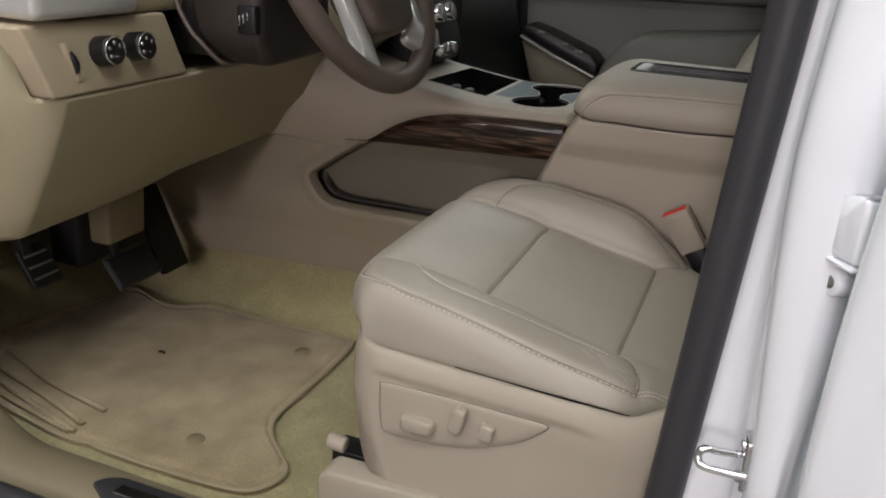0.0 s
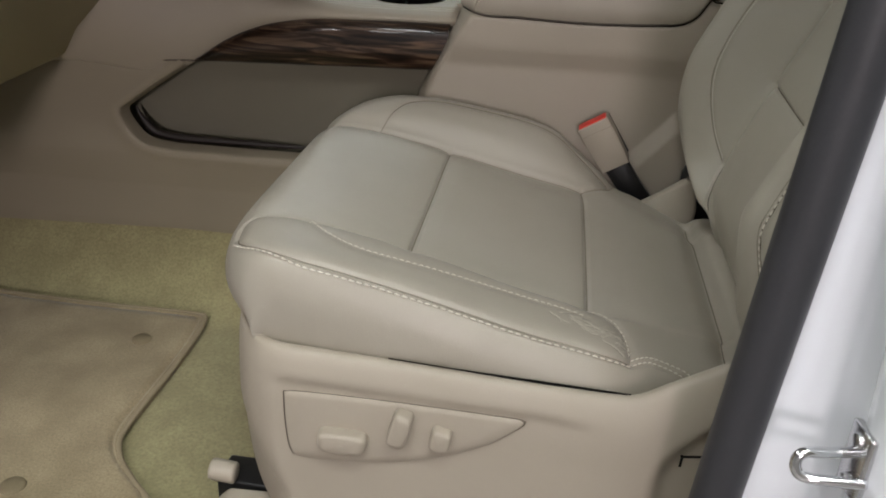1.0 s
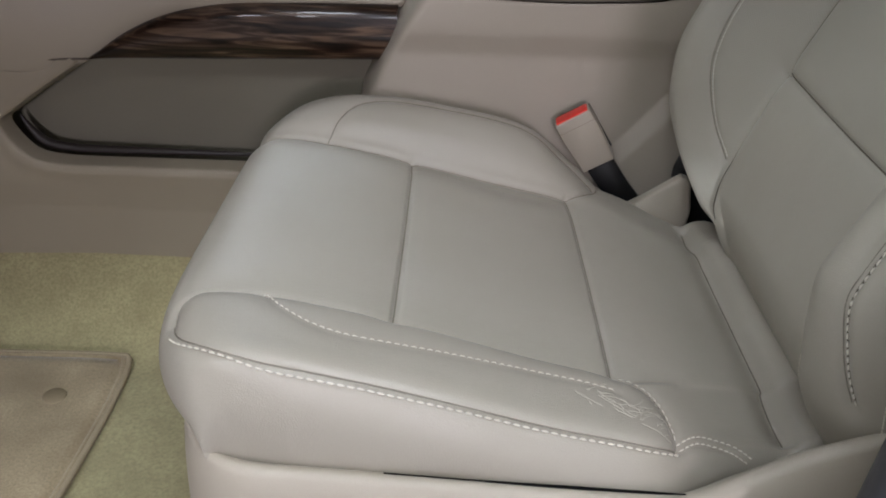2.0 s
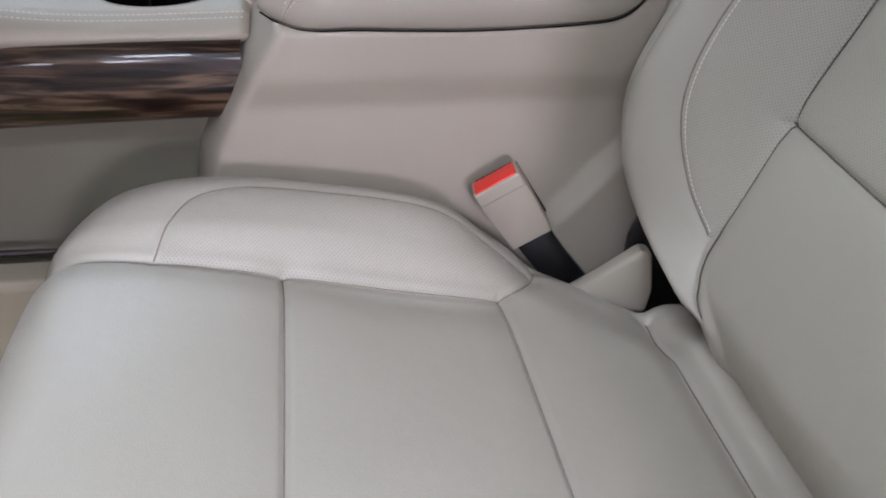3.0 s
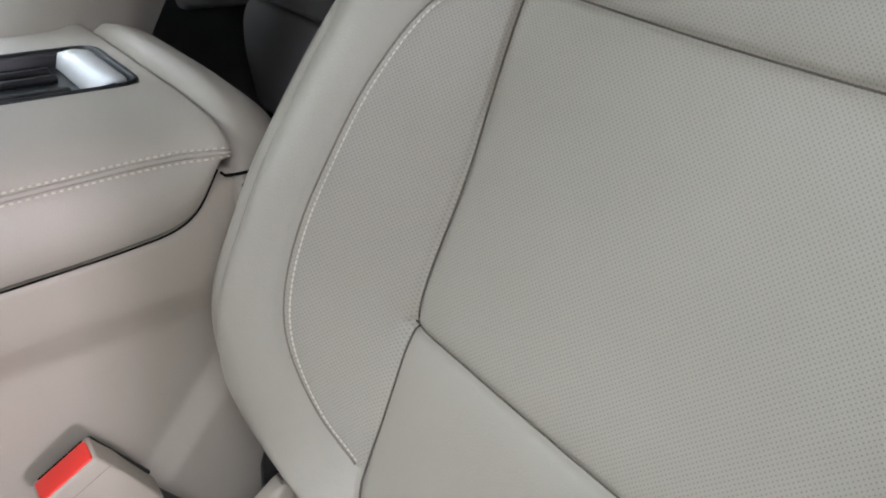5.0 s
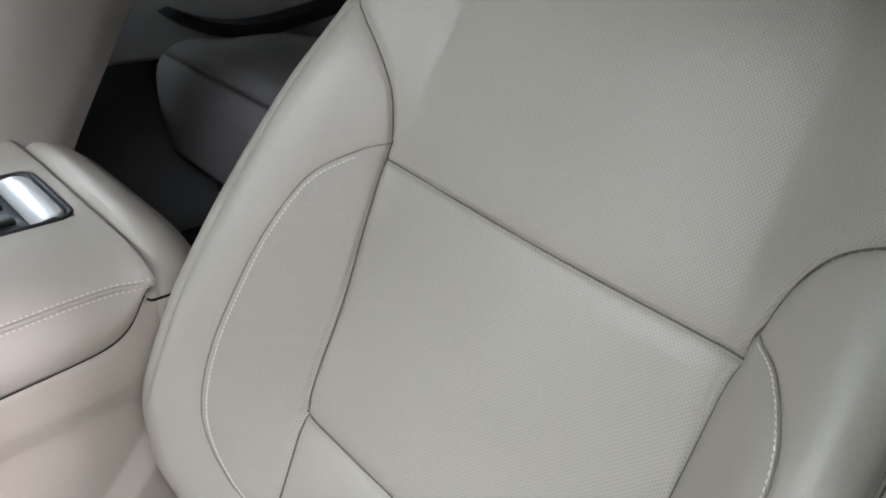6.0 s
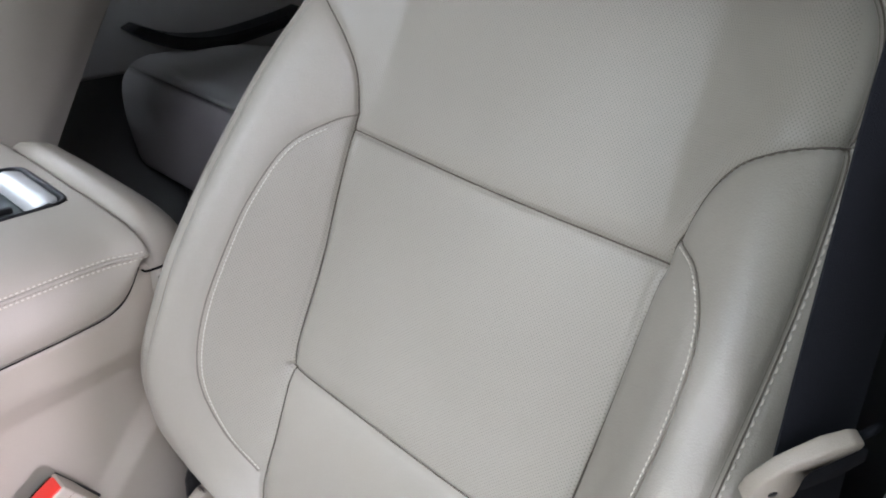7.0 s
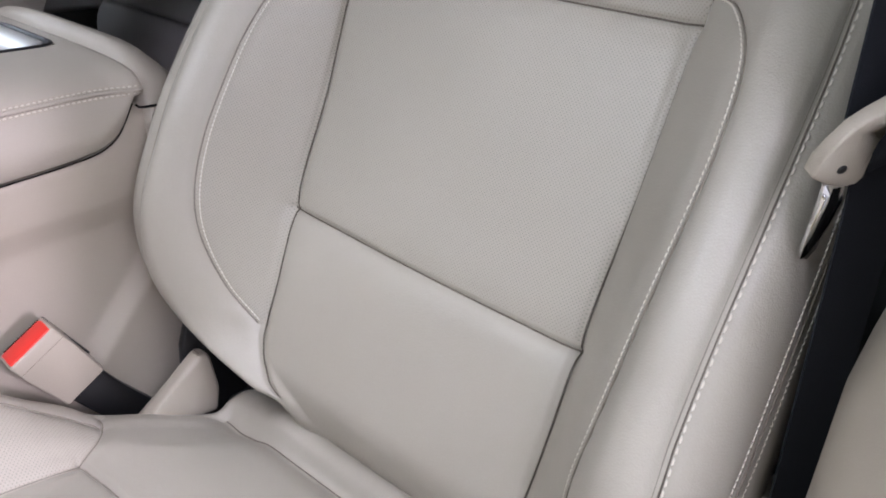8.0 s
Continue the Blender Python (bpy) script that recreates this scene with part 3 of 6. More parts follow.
    for v in np.linspace(-0.04, 0.7, 14):
        w = np.linspace(-1, 1, 15)
        p = back_base(np.sign(w + 1e-9) * BQ[-1], np.full(15, v))
        e = p.copy()
        e[:, 1] = np.abs(p[:, 1]) * w
        e[:, 0] += 0.012 * (1 - w**4)
        e[:, 1] *= flip
        rows.append(e)
    v_, f_ = loft(rows)
    part_py("backrest_rear", v_, f_, M_VINYL, seat)


# cushion: side profile and cross-section
CU_P = spline([(0.215, 0.250), (0.165, 0.260), (0.137, 0.275), (0.121, 0.298), (0.121, 0.322), (0.132, 0.340), (0.155, 0.349), (0.2, 0.346), (0.25, 0.337), (0.295, 0.327), (0.35, 0.312),
               (0.41, 0.296), (0.47, 0.283), (0.54, 0.267), (0.59, 0.254), (0.609, 0.2505), (0.622, 0.258), (0.638, 0.2605), (0.652, 0.255), (0.663, 0.240), (0.667, 0.222)], 0.002)
CU_S = np.concatenate([[0], np.cumsum(np.hypot(*np.diff(CU_P, axis=0).T))])
_first = int(np.argmin(CU_P[:, 0]))
c_in = smooth([0.12, 0.14, 0.17, 0.2, 0.24, 0.325, 0.4, 0.435, 0.467, 0.51, 0.56, 0.7], [0, 0.004, 0.014, 0.024, 0.033, 0.046, 0.053, 0.046, 0.026, 0.004, -0.006, -0.01])
c_out = smooth([0.12, 0.15, 0.19, 0.25, 0.35, 0.45, 0.5, 0.53, 0.6, 0.7], [0.0, 0.004, 0.007, 0.009, 0.012, 0.012, 0.009, 0.0, -0.006, -0.01])
c_wide = smooth([0.1, 0.3, 0.44, 0.465, 0.495, 0.52, 0.55, 0.58, 0.61, 0.64, 0.67], [1, 1, 1, 1, 0.985, 0.93, 0.86, 0.80, 0.765, 0.75, 0.70])
CUSH_IN = np.array([(0, 0, 0), (0.1, 0, 0), (0.15, 0, 0), (0.178, 0.6, 0), (0.204, 1, 0), (0.226, 0.88, 0), (0.243, 0.5, -0.006), (0.254, 0.15, -0.024), (0.257, 0, -0.05), (0.25, 0, -0.088)])
CUSH_OUT = np.array([(0, 0, 0), (0.1, 0, 0), (0.152, 0, 0), (0.166, 0.7, 0), (0.187, 1, 0), (0.215, 1, 0), (0.235, 0.85, 0), (0.246, 0.55, -0.004), (0.255, 0.1, -0.020), (0.257, 0, -0.040), (0.2535, 0, -0.058), (0.245, 0, -0.080)])


def cross_table(nodes, height):
    d = spline(np.column_stack([nodes[:, 0], nodes[:, 1] * height, nodes[:, 2], nodes[:, 1]]), 0.002)
    q = np.concatenate([[0], np.cumsum(np.hypot(np.diff(d[:, 0]), np.diff(d[:, 1] + d[:, 2])))])
    return q, d[:, 0], d[:, 3], d[:, 2]


CIN, COUT = cross_table(CUSH_IN, 0.04), cross_table(CUSH_OUT, 0.012)


NOSE_IN = 0.03


def cushion_base(s, q):
    x, z = np.interp(s, CU_S, CU_P[:, 0]), np.interp(s, CU_S, CU_P[:, 1])
    aq = np.abs(q)
    pos = q >= 0
    y = np.where(pos, np.interp(aq, CIN[0], CIN[1]), np.interp(aq, COUT[0], COUT[1]))
    w = np.where(pos, np.interp(aq, CIN[0], CIN[2]), np.interp(aq, COUT[0], COUT[2]))
    d = np.where(pos, np.interp(aq, CIN[0], CIN[3]), np.interp(aq, COUT[0], COUT[3]))
    top = np.interp(s, CU_S, np.arange(len(CU_S))) >= _first
    amp = np.where(pos, c_in(x), c_out(x)) * np.clip((s - CU_S[_first] + 0.02) / 0.05, 0, 1)
    front = np.clip((0.30 - x) / 0.16, 0, 1)
    x = x + np.where(pos, 0.045, 0.056) * (y / 0.256) ** 6 * front
    under = np.clip((s - CU_S[_first] + 0.035) / 0.04, 0, 1)
    nose = np.clip((0.235 - x) / 0.06, 0, 1)
    tall = np.clip((np.interp(x, CU_P[_first:, 0], CU_P[_first:, 1]) - 0.272) / 0.046, 0.9, 1.65)
    d = np.where(pos, d, d * (1 + (tall - 1) * np.clip((x - 0.165) / 0.03, 0, 1)))
    y = y * (1 - NOSE_IN * nose * np.clip((-d - 0.03) / 0.04, 0, 1))
    z = z + 0.004 + w * amp + d * (0.25 + 0.75 * under)
    return np.stack([x, np.where(pos, 1, -1) * y * c_wide(x), z], -1)


def cs(x):
    """Distance along the side profile of the top at x."""
    return float(np.interp(x, CU_P[_first:, 0], CU_S[_first:]))


def cq(x, y):
    t = CIN if y >= 0 else COUT
    k = int(np.argmax(t[1]))
    return math.copysign(float(np.interp(abs(y) / float(c_wide(x)), t[1][:k], t[0][:k])), y)


def cline(points):
    return spline([(cs(x), cq(x, y)) for x, y in points], 0.006)


def cushion(seat, flip, fine):
    s_front = CU_S[0]
    s_in = cline([(0.126, 0.15), (0.16, 0.15), (0.204, 0.15), (0.295, 0.151), (0.4, 0.154), (0.455, 0.157), (0.475, 0.162), (0.495, 0.178), (0.512, 0.203), (0.517, 0.222)])
    s_out = cline([(0.130, -0.190), (0.135, -0.172), (0.155, -0.160), (0.19, -0.154), (0.245, -0.153), (0.298, -0.153), (0.34, -0.154), (0.395, -0.156), (0.43, -0.156), (0.468, -0.158),
                   (0.492, -0.169), (0.507, -0.193), (0.512, -0.229)])
    s_edge = cline([(0.130, -0.190), (0.134, -0.212), (0.148, -0.231), (0.17, -0.240), (0.2, -0.2435), (0.25, -0.243), (0.298, -0.242), (0.345, -0.2414), (0.395, -0.2407), (0.43, -0.2402), (0.468, -0.2393), (0.495, -0.236), (0.512, -0.229)])
    s_top = cline([(0.200, -0.160), (0.209, -0.173), (0.222, -0.185), (0.240, -0.195), (0.265, -0.200), (0.298, -0.199), (0.345, -0.194), (0.395, -0.189), (0.44, -0.187), (0.470, -0.190)])
    s_hem = cline([(0.514, -0.226), (0.528, -0.214), (0.554, -0.209), (0.572, -0.206)])
    s_ridge = cline([(0.204, 0.152), (0.212, 0.175), (0.228, 0.194), (0.26, 0.203), (0.312, 0.204), (0.37, 0.204), (0.433, 0.203), (0.485, 0.2), (0.508, 0.2)])
    s1, s2 = cline([(0.299, -0.157), (0.299, 0), (0.298, 0.151)]), cline([(0.473, -0.159), (0.473, 0), (0.472, 0.161)])
    s_rear = cline([(0.609, -0.176), (0.609, 0), (0.609, 0.176)])
    seams = [(s_in, 0.0035, 0.0035, 0.005, 0.018), (s_out, 0.0032, 0.0032, 0.0026, 0.012), (s_edge, 0.0016, 0.003, 0.001, 0.01), (s_ridge, 0.0012, 0.003, 0.001, 0.01), (s_top, 0.0009, 0.0025, 0.0008, 0.009), (s_hem, 0.0012, 0.003, 0.0008, 0.009),
             (s1, 0.0036, 0.0028, 0.0028, 0.016), (s2, 0.0036, 0.0028, 0.0025, 0.016), (s_rear, 0.004, 0.004, 0.006, 0.014)]
    skin = Skin(cushion_base, seams, flip)
    skin.sign = -1.0 if skin.normal(np.array([cs(0.35)]), np.array([0.0]))[0, 2] < 0 else 1.0
    lim_in = lambda s: np.interp(s, s_in[:, 0], s_in[:, 1], right=9)
    lim_out = lambda s: np.interp(s, s_out[:, 0], -s_out[:, 1], right=9)
    lim_ridge = lambda s: np.interp(s, s_ridge[:, 0], s_ridge[:, 1])
    lim_edge = lambda s: np.interp(s, s_edge[:, 0], -s_edge[:, 1])

    def choose(s, q):
        k = np.where(q > 0, 3, 5)
        k = np.where((q < 0) & (-q < lim_edge(s)) & (s > cs(0.132)) & (s < cs(0.512)), 4, k)
        k = np.where((q > 0) & (q < lim_ridge(s)) & (s > cs(0.208)) & (s < cs(0.508)), 6, k)
        inner = np.where(q > 0, q < lim_in(s), -q < np.where(s < cs(0.132), 0.205, lim_out(s)))
        k = np.where(inner, np.where(s < cs(0.299), 0, np.where(s < cs(0.473), 1, np.where(s < cs(0.609), 2, 7))), k)
        return k
    n = 1 if fine else 2
    A = dense(0, CU_S[-1], 0.0031 * n, [(cs(0.299), 0.008), (cs(0.473), 0.008), (cs(0.609), 0.008)], 0.0012 * n)
    B = dense(-COUT[0][-1], CIN[0][-1], 0.0031 * n, [(-0.163, 0.012), (0.155, 0.010), (-0.255, 0.006)], 0.0013 * n)
    skin.panels(A, B, choose, [("cushion_front_panel", M_LEATHER, ""), ("cushion_middle_panel", M_LEATHER, ""), ("cushion_rear_panel", M_LEATHER, ""),
                               ("inner_bolster", M_LEATHER, ""), ("outer_bolster", M_LEATHER, "creased worn tan leather"), ("cushion_side", M_LEATHER, ""),
                               ("bolster_insert", M_PERF, "perforated tan leather"), ("rear_roll", M_LEATHER, "")], seat)
    # seam cords in darker tan, groove shade put into their colour
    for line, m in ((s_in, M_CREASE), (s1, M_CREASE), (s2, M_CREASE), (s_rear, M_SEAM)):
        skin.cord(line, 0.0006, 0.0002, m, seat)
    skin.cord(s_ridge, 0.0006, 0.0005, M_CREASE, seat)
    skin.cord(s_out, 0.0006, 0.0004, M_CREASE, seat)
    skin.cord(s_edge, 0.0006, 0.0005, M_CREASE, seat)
    skin.sew(s_top, seat, 0.0014, length=0.0045, gap=0.0016, r=0.00055)
    skin.sew(shifted(cline([(0.470, -0.159), (0.492, -0.170), (0.506, -0.194), (0.511, -0.224)]), -0.003), seat, 0.0014, length=0.0045, gap=0.0016, r=0.0005)
    for d in (0.0, 0.006):
        skin.sew(shifted(s_hem, d), seat, 0.0014, length=0.0042, gap=0.0014, r=0.0006)
    skin.sew(shifted(s_edge, -0.0042)[3:], seat, 0.0014, length=0.0050, gap=0.0018, r=0.0007)
    if fine:
        # creases of worn leather on the outer bolster's rear end
        rnd = random.Random(4)
        for _ in range(36):
            t0 = rnd.random()
            x0, y0 = 0.432 + 0.068 * t0**0.7, -rnd.uniform(0.194, 0.200 + 0.030 * t0)
            a = rnd.choice((-0.5, 0.25, 0.9)) + rnd.uniform(-0.3, 0.3)
            l = rnd.uniform(0.007, 0.024)
            pts = [(x0 + l * t * math.cos(a) + rnd.uniform(-0.0015, 0.0015), y0 + l * t * math.sin(a) + rnd.uniform(-0.0015, 0.0015)) for t in (0, 0.33, 0.66, 1)]
            skin.cord([(cs(x), cq(x, y)) for x, y in pts], 0.0003, 0.0, M_WORN, seat, "crease", sides=5)


# plastic shell round the seat base: y of the outer side at (x, z)
def shell_y(x, z):
    t = np.clip((0.274 - z) / 0.06, 0, 1)
    y = -0.262 - 0.017 * np.sqrt(1 - (1 - t) ** 2 + 1e-9)
    under = np.clip((0.252 - z) / 0.012, 0, 1) * np.clip((x - 0.19) / 0.02, 0, 1) * np.clip((0.5 - x) / 0.06, 0, 1)
    y = y + 0.0045 * under * under * (3 - 2 * under)
    y = y - 0.006 * np.clip((0.2 - z) / 0.12, 0, 1)
    front = np.clip((0.214 - x) / 0.067, 0, 1)
    return y + 0.078 * (1 - np.sqrt(1 - 0.999 * front**2))


def shell(seat, flip):
    top = smooth([0.15, 0.2, 0.3, 0.45, 0.505, 0.54, 0.585, 0.64, 0.7, 0.8], [0.281, 0.280, 0.276, 0.270, 0.269, 0.288, 0.315, 0.335, 0.34, 0.34])
    bottom = smooth([0.15, 0.175, 0.2, 0.24, 0.34, 0.8], [0.2, 0.135, 0.1, 0.096, 0.1, 0.11])
    rows = []
    for x in np.concatenate([0.214 - 0.067 * np.sin(np.linspace(math.pi / 2, 0.05, 20)), np.linspace(0.215, 0.78, 80)]):
        zt, zb = float(top(x)), float(bottom(x))
        u = np.linspace(0, 1, 46)
        z = zt + (zb - zt) * u
        y = shell_y(np.full(46, x), z + (0.272 - zt) * np.clip(1 - u * 2, 0, 1))
        notch = np.clip((x - 0.535 - 0.09 * np.clip((z - 0.19) / 0.1, 0, 1) ** 2) / 0.012, 0, 1)
        y = y + 0.010 * notch * np.clip((0.30 - z) / 0.02, 0, 1)
        inner = [(x, -0.12, 0.19), (x, y[0] + 0.03, min(zt - 0.03, 0.232)), (x, y[0] + 0.014, zt - 0.006), (x, y[0] + 0.006, zt + 0.0005)]
        low = [(x, y[-1] + 0.01, zb - 0.004), (x, -0.22, zb)]
        rows.append(inner + list(zip(x + 0.04 * np.clip((0.21 - z) / 0.11, 0, 1) ** 1.6 * np.clip((0.30 - x) / 0.14, 0, 1), y, z)) + low)
    # closed nose of the shell running across the front
    rows = np.array(rows)
    rows[..., 1] *= flip
    v, f = loft(rows)
    part_py("base_shell", v, f, M_PLASTIC, seat, "tan moulded plastic base cover")
    gx = np.linspace(0.30, 0.508, 60)
    gy = np.array([float(shell_y(np.array([x]), np.array([0.272]))[0]) + 0.0055 for x in gx])
    v, f = tube(np.column_stack([gx, gy * flip, top(gx) + 0.0012]), np.interp(gx, [0.19, 0.36, 0.43, 0.48, 0.512], [0.0004, 0.0006, 0.0013, 0.0011, 0.0005]), 6)
    part_py("shell_gap", v, f, M_GAP, seat, "dark gap between cushion and cover")
    nose = []
    for y in np.linspace(-0.206, 0.24, 40):
        e = 0.012 * (abs(y) / 0.24) ** 4 - 0.003
        nose.append([(0.172 + e, y * flip, 0.268), (0.156 + e, y * flip, 0.264), (0.150 + e, y * flip, 0.235), (0.156 + e, y * flip, 0.18), (0.175 + e, y * flip, 0.12), (0.2 + e, y * flip, 0.1)])
    v, f = loft(nose)
    part_py("base_front", v, f, M_PLASTIC, seat)
    inner = prism([(0.17, 0.27), (0.5, 0.262), (0.62, 0.2), (0.62, 0.1), (0.19, 0.1)], 1, 0.2 * flip, 0.238 * flip, 0.006)
    part("base_inner_side", inner, M_PLASTIC, seat)
    part("base_pan", box((0.2, -0.2, 0.1), (0.62, 0.2, 0.2), 0.01), M_BLACK, seat)


def plate_on_shell(outline, lift, inset, material, parent, name, label="", flip=1.0):
    """A thin plate that follows the shell's side."""
    pts = spline(outline + [outline[0]], 0.004)[:-1]
    c = pts.mean(0)
    rings = []
    for k, g in ((1.0, -0.002), (1.0, lift - 0.0006), (0.985, lift)):
        q = c + (pts - c) * k * inset
        rings.append(np.column_stack([q[:, 0], (shell_y(q[:, 0], q[:, 1]) - g), q[:, 1]]))
    for k in (0.8, 0.55, 0.3, 0.02):
        q = c + (pts - c) * k * inset
        rings.append(np.column_stack([q[:, 0], (shell_y(q[:, 0], q[:, 1]) - lift), q[:, 1]]))
    rings = np.array(rings)
    rings[..., 1] *= flip
    v, f = loft(rings, True)
    part_py(name, v, f, material, parent, label)


def pad(centre, sx, sz, depth, material, parent, name, label, turn=0.0, taper=0.75, flip=1.0):
    """A rounded push button standing out of the seat's side."""
    rings = []
    for k, d in ((1.0, -0.002), (1.0, 0.3), (0.97, 0.7), (0.88, 0.95), (0.7, 1.0), (0.02, 1.02)):
        ring = []
        for i in range(28):
            a = 2 * math.pi * i / 28
            ca, sa = math.cos(a), math.sin(a)
            px = sx * math.copysign(abs(ca) ** 0.5, ca) * k
            pz = sz * math.copysign(abs(sa) ** 0.5, sa) * k * (taper if px > 0 else 1)
            c, s = math.cos(turn), math.sin(turn)
            ring.append((centre[0] + c * px - s * pz, (centre[1] - depth * d) * flip, centre[2] + s * px + c * pz))
        rings.append(ring)
    v, f = loft(rings, True)
    part_py(name, v, f, material, parent, label)


def seat_controls(seat, flip):
    out = [(0.2095, 0.2385), (0.225, 0.2405), (0.27, 0.2415), (0.33, 0.2415), (0.39, 0.2405), (0.4215, 0.2385), (0.41, 0.225), (0.386, 0.207), (0.342, 0.1875), (0.30, 0.177),
           (0.26, 0.172), (0.226, 0.1715), (0.2155, 0.176), (0.211, 0.2)]
    plate_on_shell(out, 0.0012, 1.012, M_SEAM, seat, "panel_gap", "dark gap round the switch panel", flip)
    plate_on_shell(out, 0.0024, 0.995, M_PLASTIC, seat, "switch_panel", "tan switch panel", flip)
    pad((0.264, -0.277, 0.199), 0.0225, 0.0105, 0.013, M_PLASTIC, seat, "seat_switch", "tan rocker switch", 0.0, 0.95, flip)
    pad((0.3155, -0.277, 0.2205), 0.009, 0.0185, 0.013, M_PLASTIC, seat, "backrest_switch", "tan upright switch", -0.25, 0.95, flip)
    pad((0.3515, -0.277, 0.213), 0.0095, 0.012, 0.010, M_PLASTIC, seat, "lumbar_switch", "tan small switch", -0.15, 0.9, flip)


def shell_marks(seat, flip):
    for pts in ([(0.553, 0.226), (0.558, 0.2195)], [(0.558, 0.2195), (0.5575, 0.209)], [(0.558, 0.2195), (0.585, 0.2235)]):
        q = spline(pts, 0.003)
        y = shell_y(q[:, 0], q[:, 1]) + 0.010
        v, f = tube(np.column_stack([q[:, 0], (y - 0.0004) * flip, q[:, 1]]), 0.0011, 6)
        part_py("lever_gap", v, f, M_GAP, seat, "black gap round the recline lever")


def front_seat(label, flip=1.0, fine=True, at=(0, 0, 0)):
    seat = thing("front_seat", label, "car seat", at, "front seats")
    cushion(seat, flip, fine)
    backrest(seat, flip, fine)
    shell(seat, flip)
    if fine:
        seat_controls(seat, flip)
        shell_marks(seat, flip)
    # recliner cover at the inner rear corner of the cushion
    bm = prism([(0.530, 0.240), (0.548, 0.253), (0.604, 0.295), (0.611, 0.298), (0.619, 0.292), (0.6265, 0.252), (0.623, 0.226)], 1, 0.2055 * flip, 0.222 * flip, 0.0055, 4)
    part("recliner_cover", bm, M_PLASTIC, seat)
    # added black plate, stands in for the shade in the gap beside the backrest
    part("gap_shade_plate", prism([(0.598, 0.20), (0.70, 0.20), (0.72, 0.36), (0.616, 0.348), (0.601, 0.30)], 1, 0.224 * flip, 0.232 * flip, 0.002), M_BLACK, seat, "black plate standing in for the shade beside the backrest")
    part("recliner_joint", box((0.63, min(0.15 * flip, 0.205 * flip), 0.2), (0.68, max(0.15 * flip, 0.205 * flip), 0.24), 0.006), M_BLACK, seat, "black metal recliner joint")
    # runners
    for y in (-0.225, 0.205):
        part("runner", box((0.125, y * flip - 0.02, 0.03), (0.7, y * flip + 0.02, 0.098), 0.003), M_BLACK, seat, "black steel seat runner")
        part("runner_foot", box((0.22, y * flip - 0.025, -0.004), (0.3, y * flip + 0.025, 0.04), 0.004), M_BLACK, seat)
    return seat


front_seat("tan leather driver's seat with stitched bolsters and switches")
LEAN_BACK = radians(21.3)
front_seat("tan leather passenger seat beyond the centre console", -1.0, False, (-0.098, 0.87, 0))

# ---- centre console ----
CON_R = 0.62      # passenger side of the console


def console_side(x, z):
    """y of the console's driver side behind the wood strip."""
    y = 0.250 + 0.055 * np.clip(x - 0.30, 0, 1) + 0.004
    y = y + np.interp(z, [0.0, 0.1, 0.25, 0.36, 0.411, 0.417, 0.437, 0.446, 0.475, 0.49], [0.002, 0.004, 0.008, 0.010, 0.0115, 0.0098, 0.0018, 0.0006, 0.0, 0.004])
    # diagonal moulded step towards the seat's hinge: the corner below it stands proud
    c = (x - 0.536) * 0.74 - (z - 0.308) * 0.67
    y = y - 0.011 * np.clip(c / 0.021, 0, 1) * np.clip((0.46 - z) / 0.03, 0, 1)
    edge_x = np.interp(z, [0.0, 0.25, 0.35, 0.4, 0.45, 0.49], [0.195, 0.203, 0.219, 0.240, 0.265, 0.290])
    d = np.clip((edge_x + 0.022 - x) / 0.022, 0, 1)
    return y + 0.115 * d**2.2


lid_low = smooth([0.284, 0.3, 0.36, 0.45, 0.50, 0.55, 0.566, 0.576, 0.585, 0.593, 0.600, 0.605, 0.608, 0.616], [0.487, 0.4815, 0.4795, 0.4772, 0.4785, 0.4812, 0.4828, 0.4852, 0.4895, 0.4965, 0.507, 0.516, 0.5205, 0.523])
console = thing("centre_console", "tan centre console with dark wood strip between the seats", "console", (0, 0, 0))
rows = []
for x in np.concatenate([np.linspace(0.195, 0.33, 34), np.linspace(0.335, 0.52, 14), np.linspace(0.523, 0.563, 16), np.linspace(0.566, 0.61, 18), np.linspace(0.615, 0.70, 10)]):
    top = float(np.interp(x, [0.17, 0.252, 0.29, 0.3], [0.455, 0.468, 0.4815, 0.481])) if x < 0.3 else min(float(lid_low(x)) - 0.0012, float(np.interp(x, [0.6, 0.65, 0.67, 0.69, 0.7], [0.514, 0.512, 0.505, 0.46, 0.44])))
    z = np.concatenate([np.linspace(0.0, 0.22, 8), np.linspace(0.225, 0.40, 40), np.linspace(0.405, 0.45, 12), np.linspace(0.455, top, 6)])
    y = console_side(np.full(len(z), x), z)
    lid_z = top + 0.001 if x > 0.289 else 0.34
    rows.append(list(zip(np.full(len(z), x), y, z)) + [(x, y[-1] + 0.01, lid_z), (x, 0.435, lid_z), (x, CON_R - 0.02, lid_z - 0.001), (x, CON_R, lid_z - 0.03), (x, CON_R, 0.0)])
v, f = loft(rows)
part_py("console_body", v, f, M_PLASTIC, console, "tan moulded plastic")
part("console_rear", prism([(0.27, 0.0), (0.6, 0.0), (0.6, 0.43), (0.58, 0.45), (0.29, 0.45), (0.27, 0.43)], 0, 0.695, 0.715, 0.006), M_PLASTIC, console)

# storage lid: cross-sections along x, lower edge on the seam, soft shoulders
TRAY = (0.354, 0.600, 0.380, 0.490)      # opening for the tray: x, x, y, y


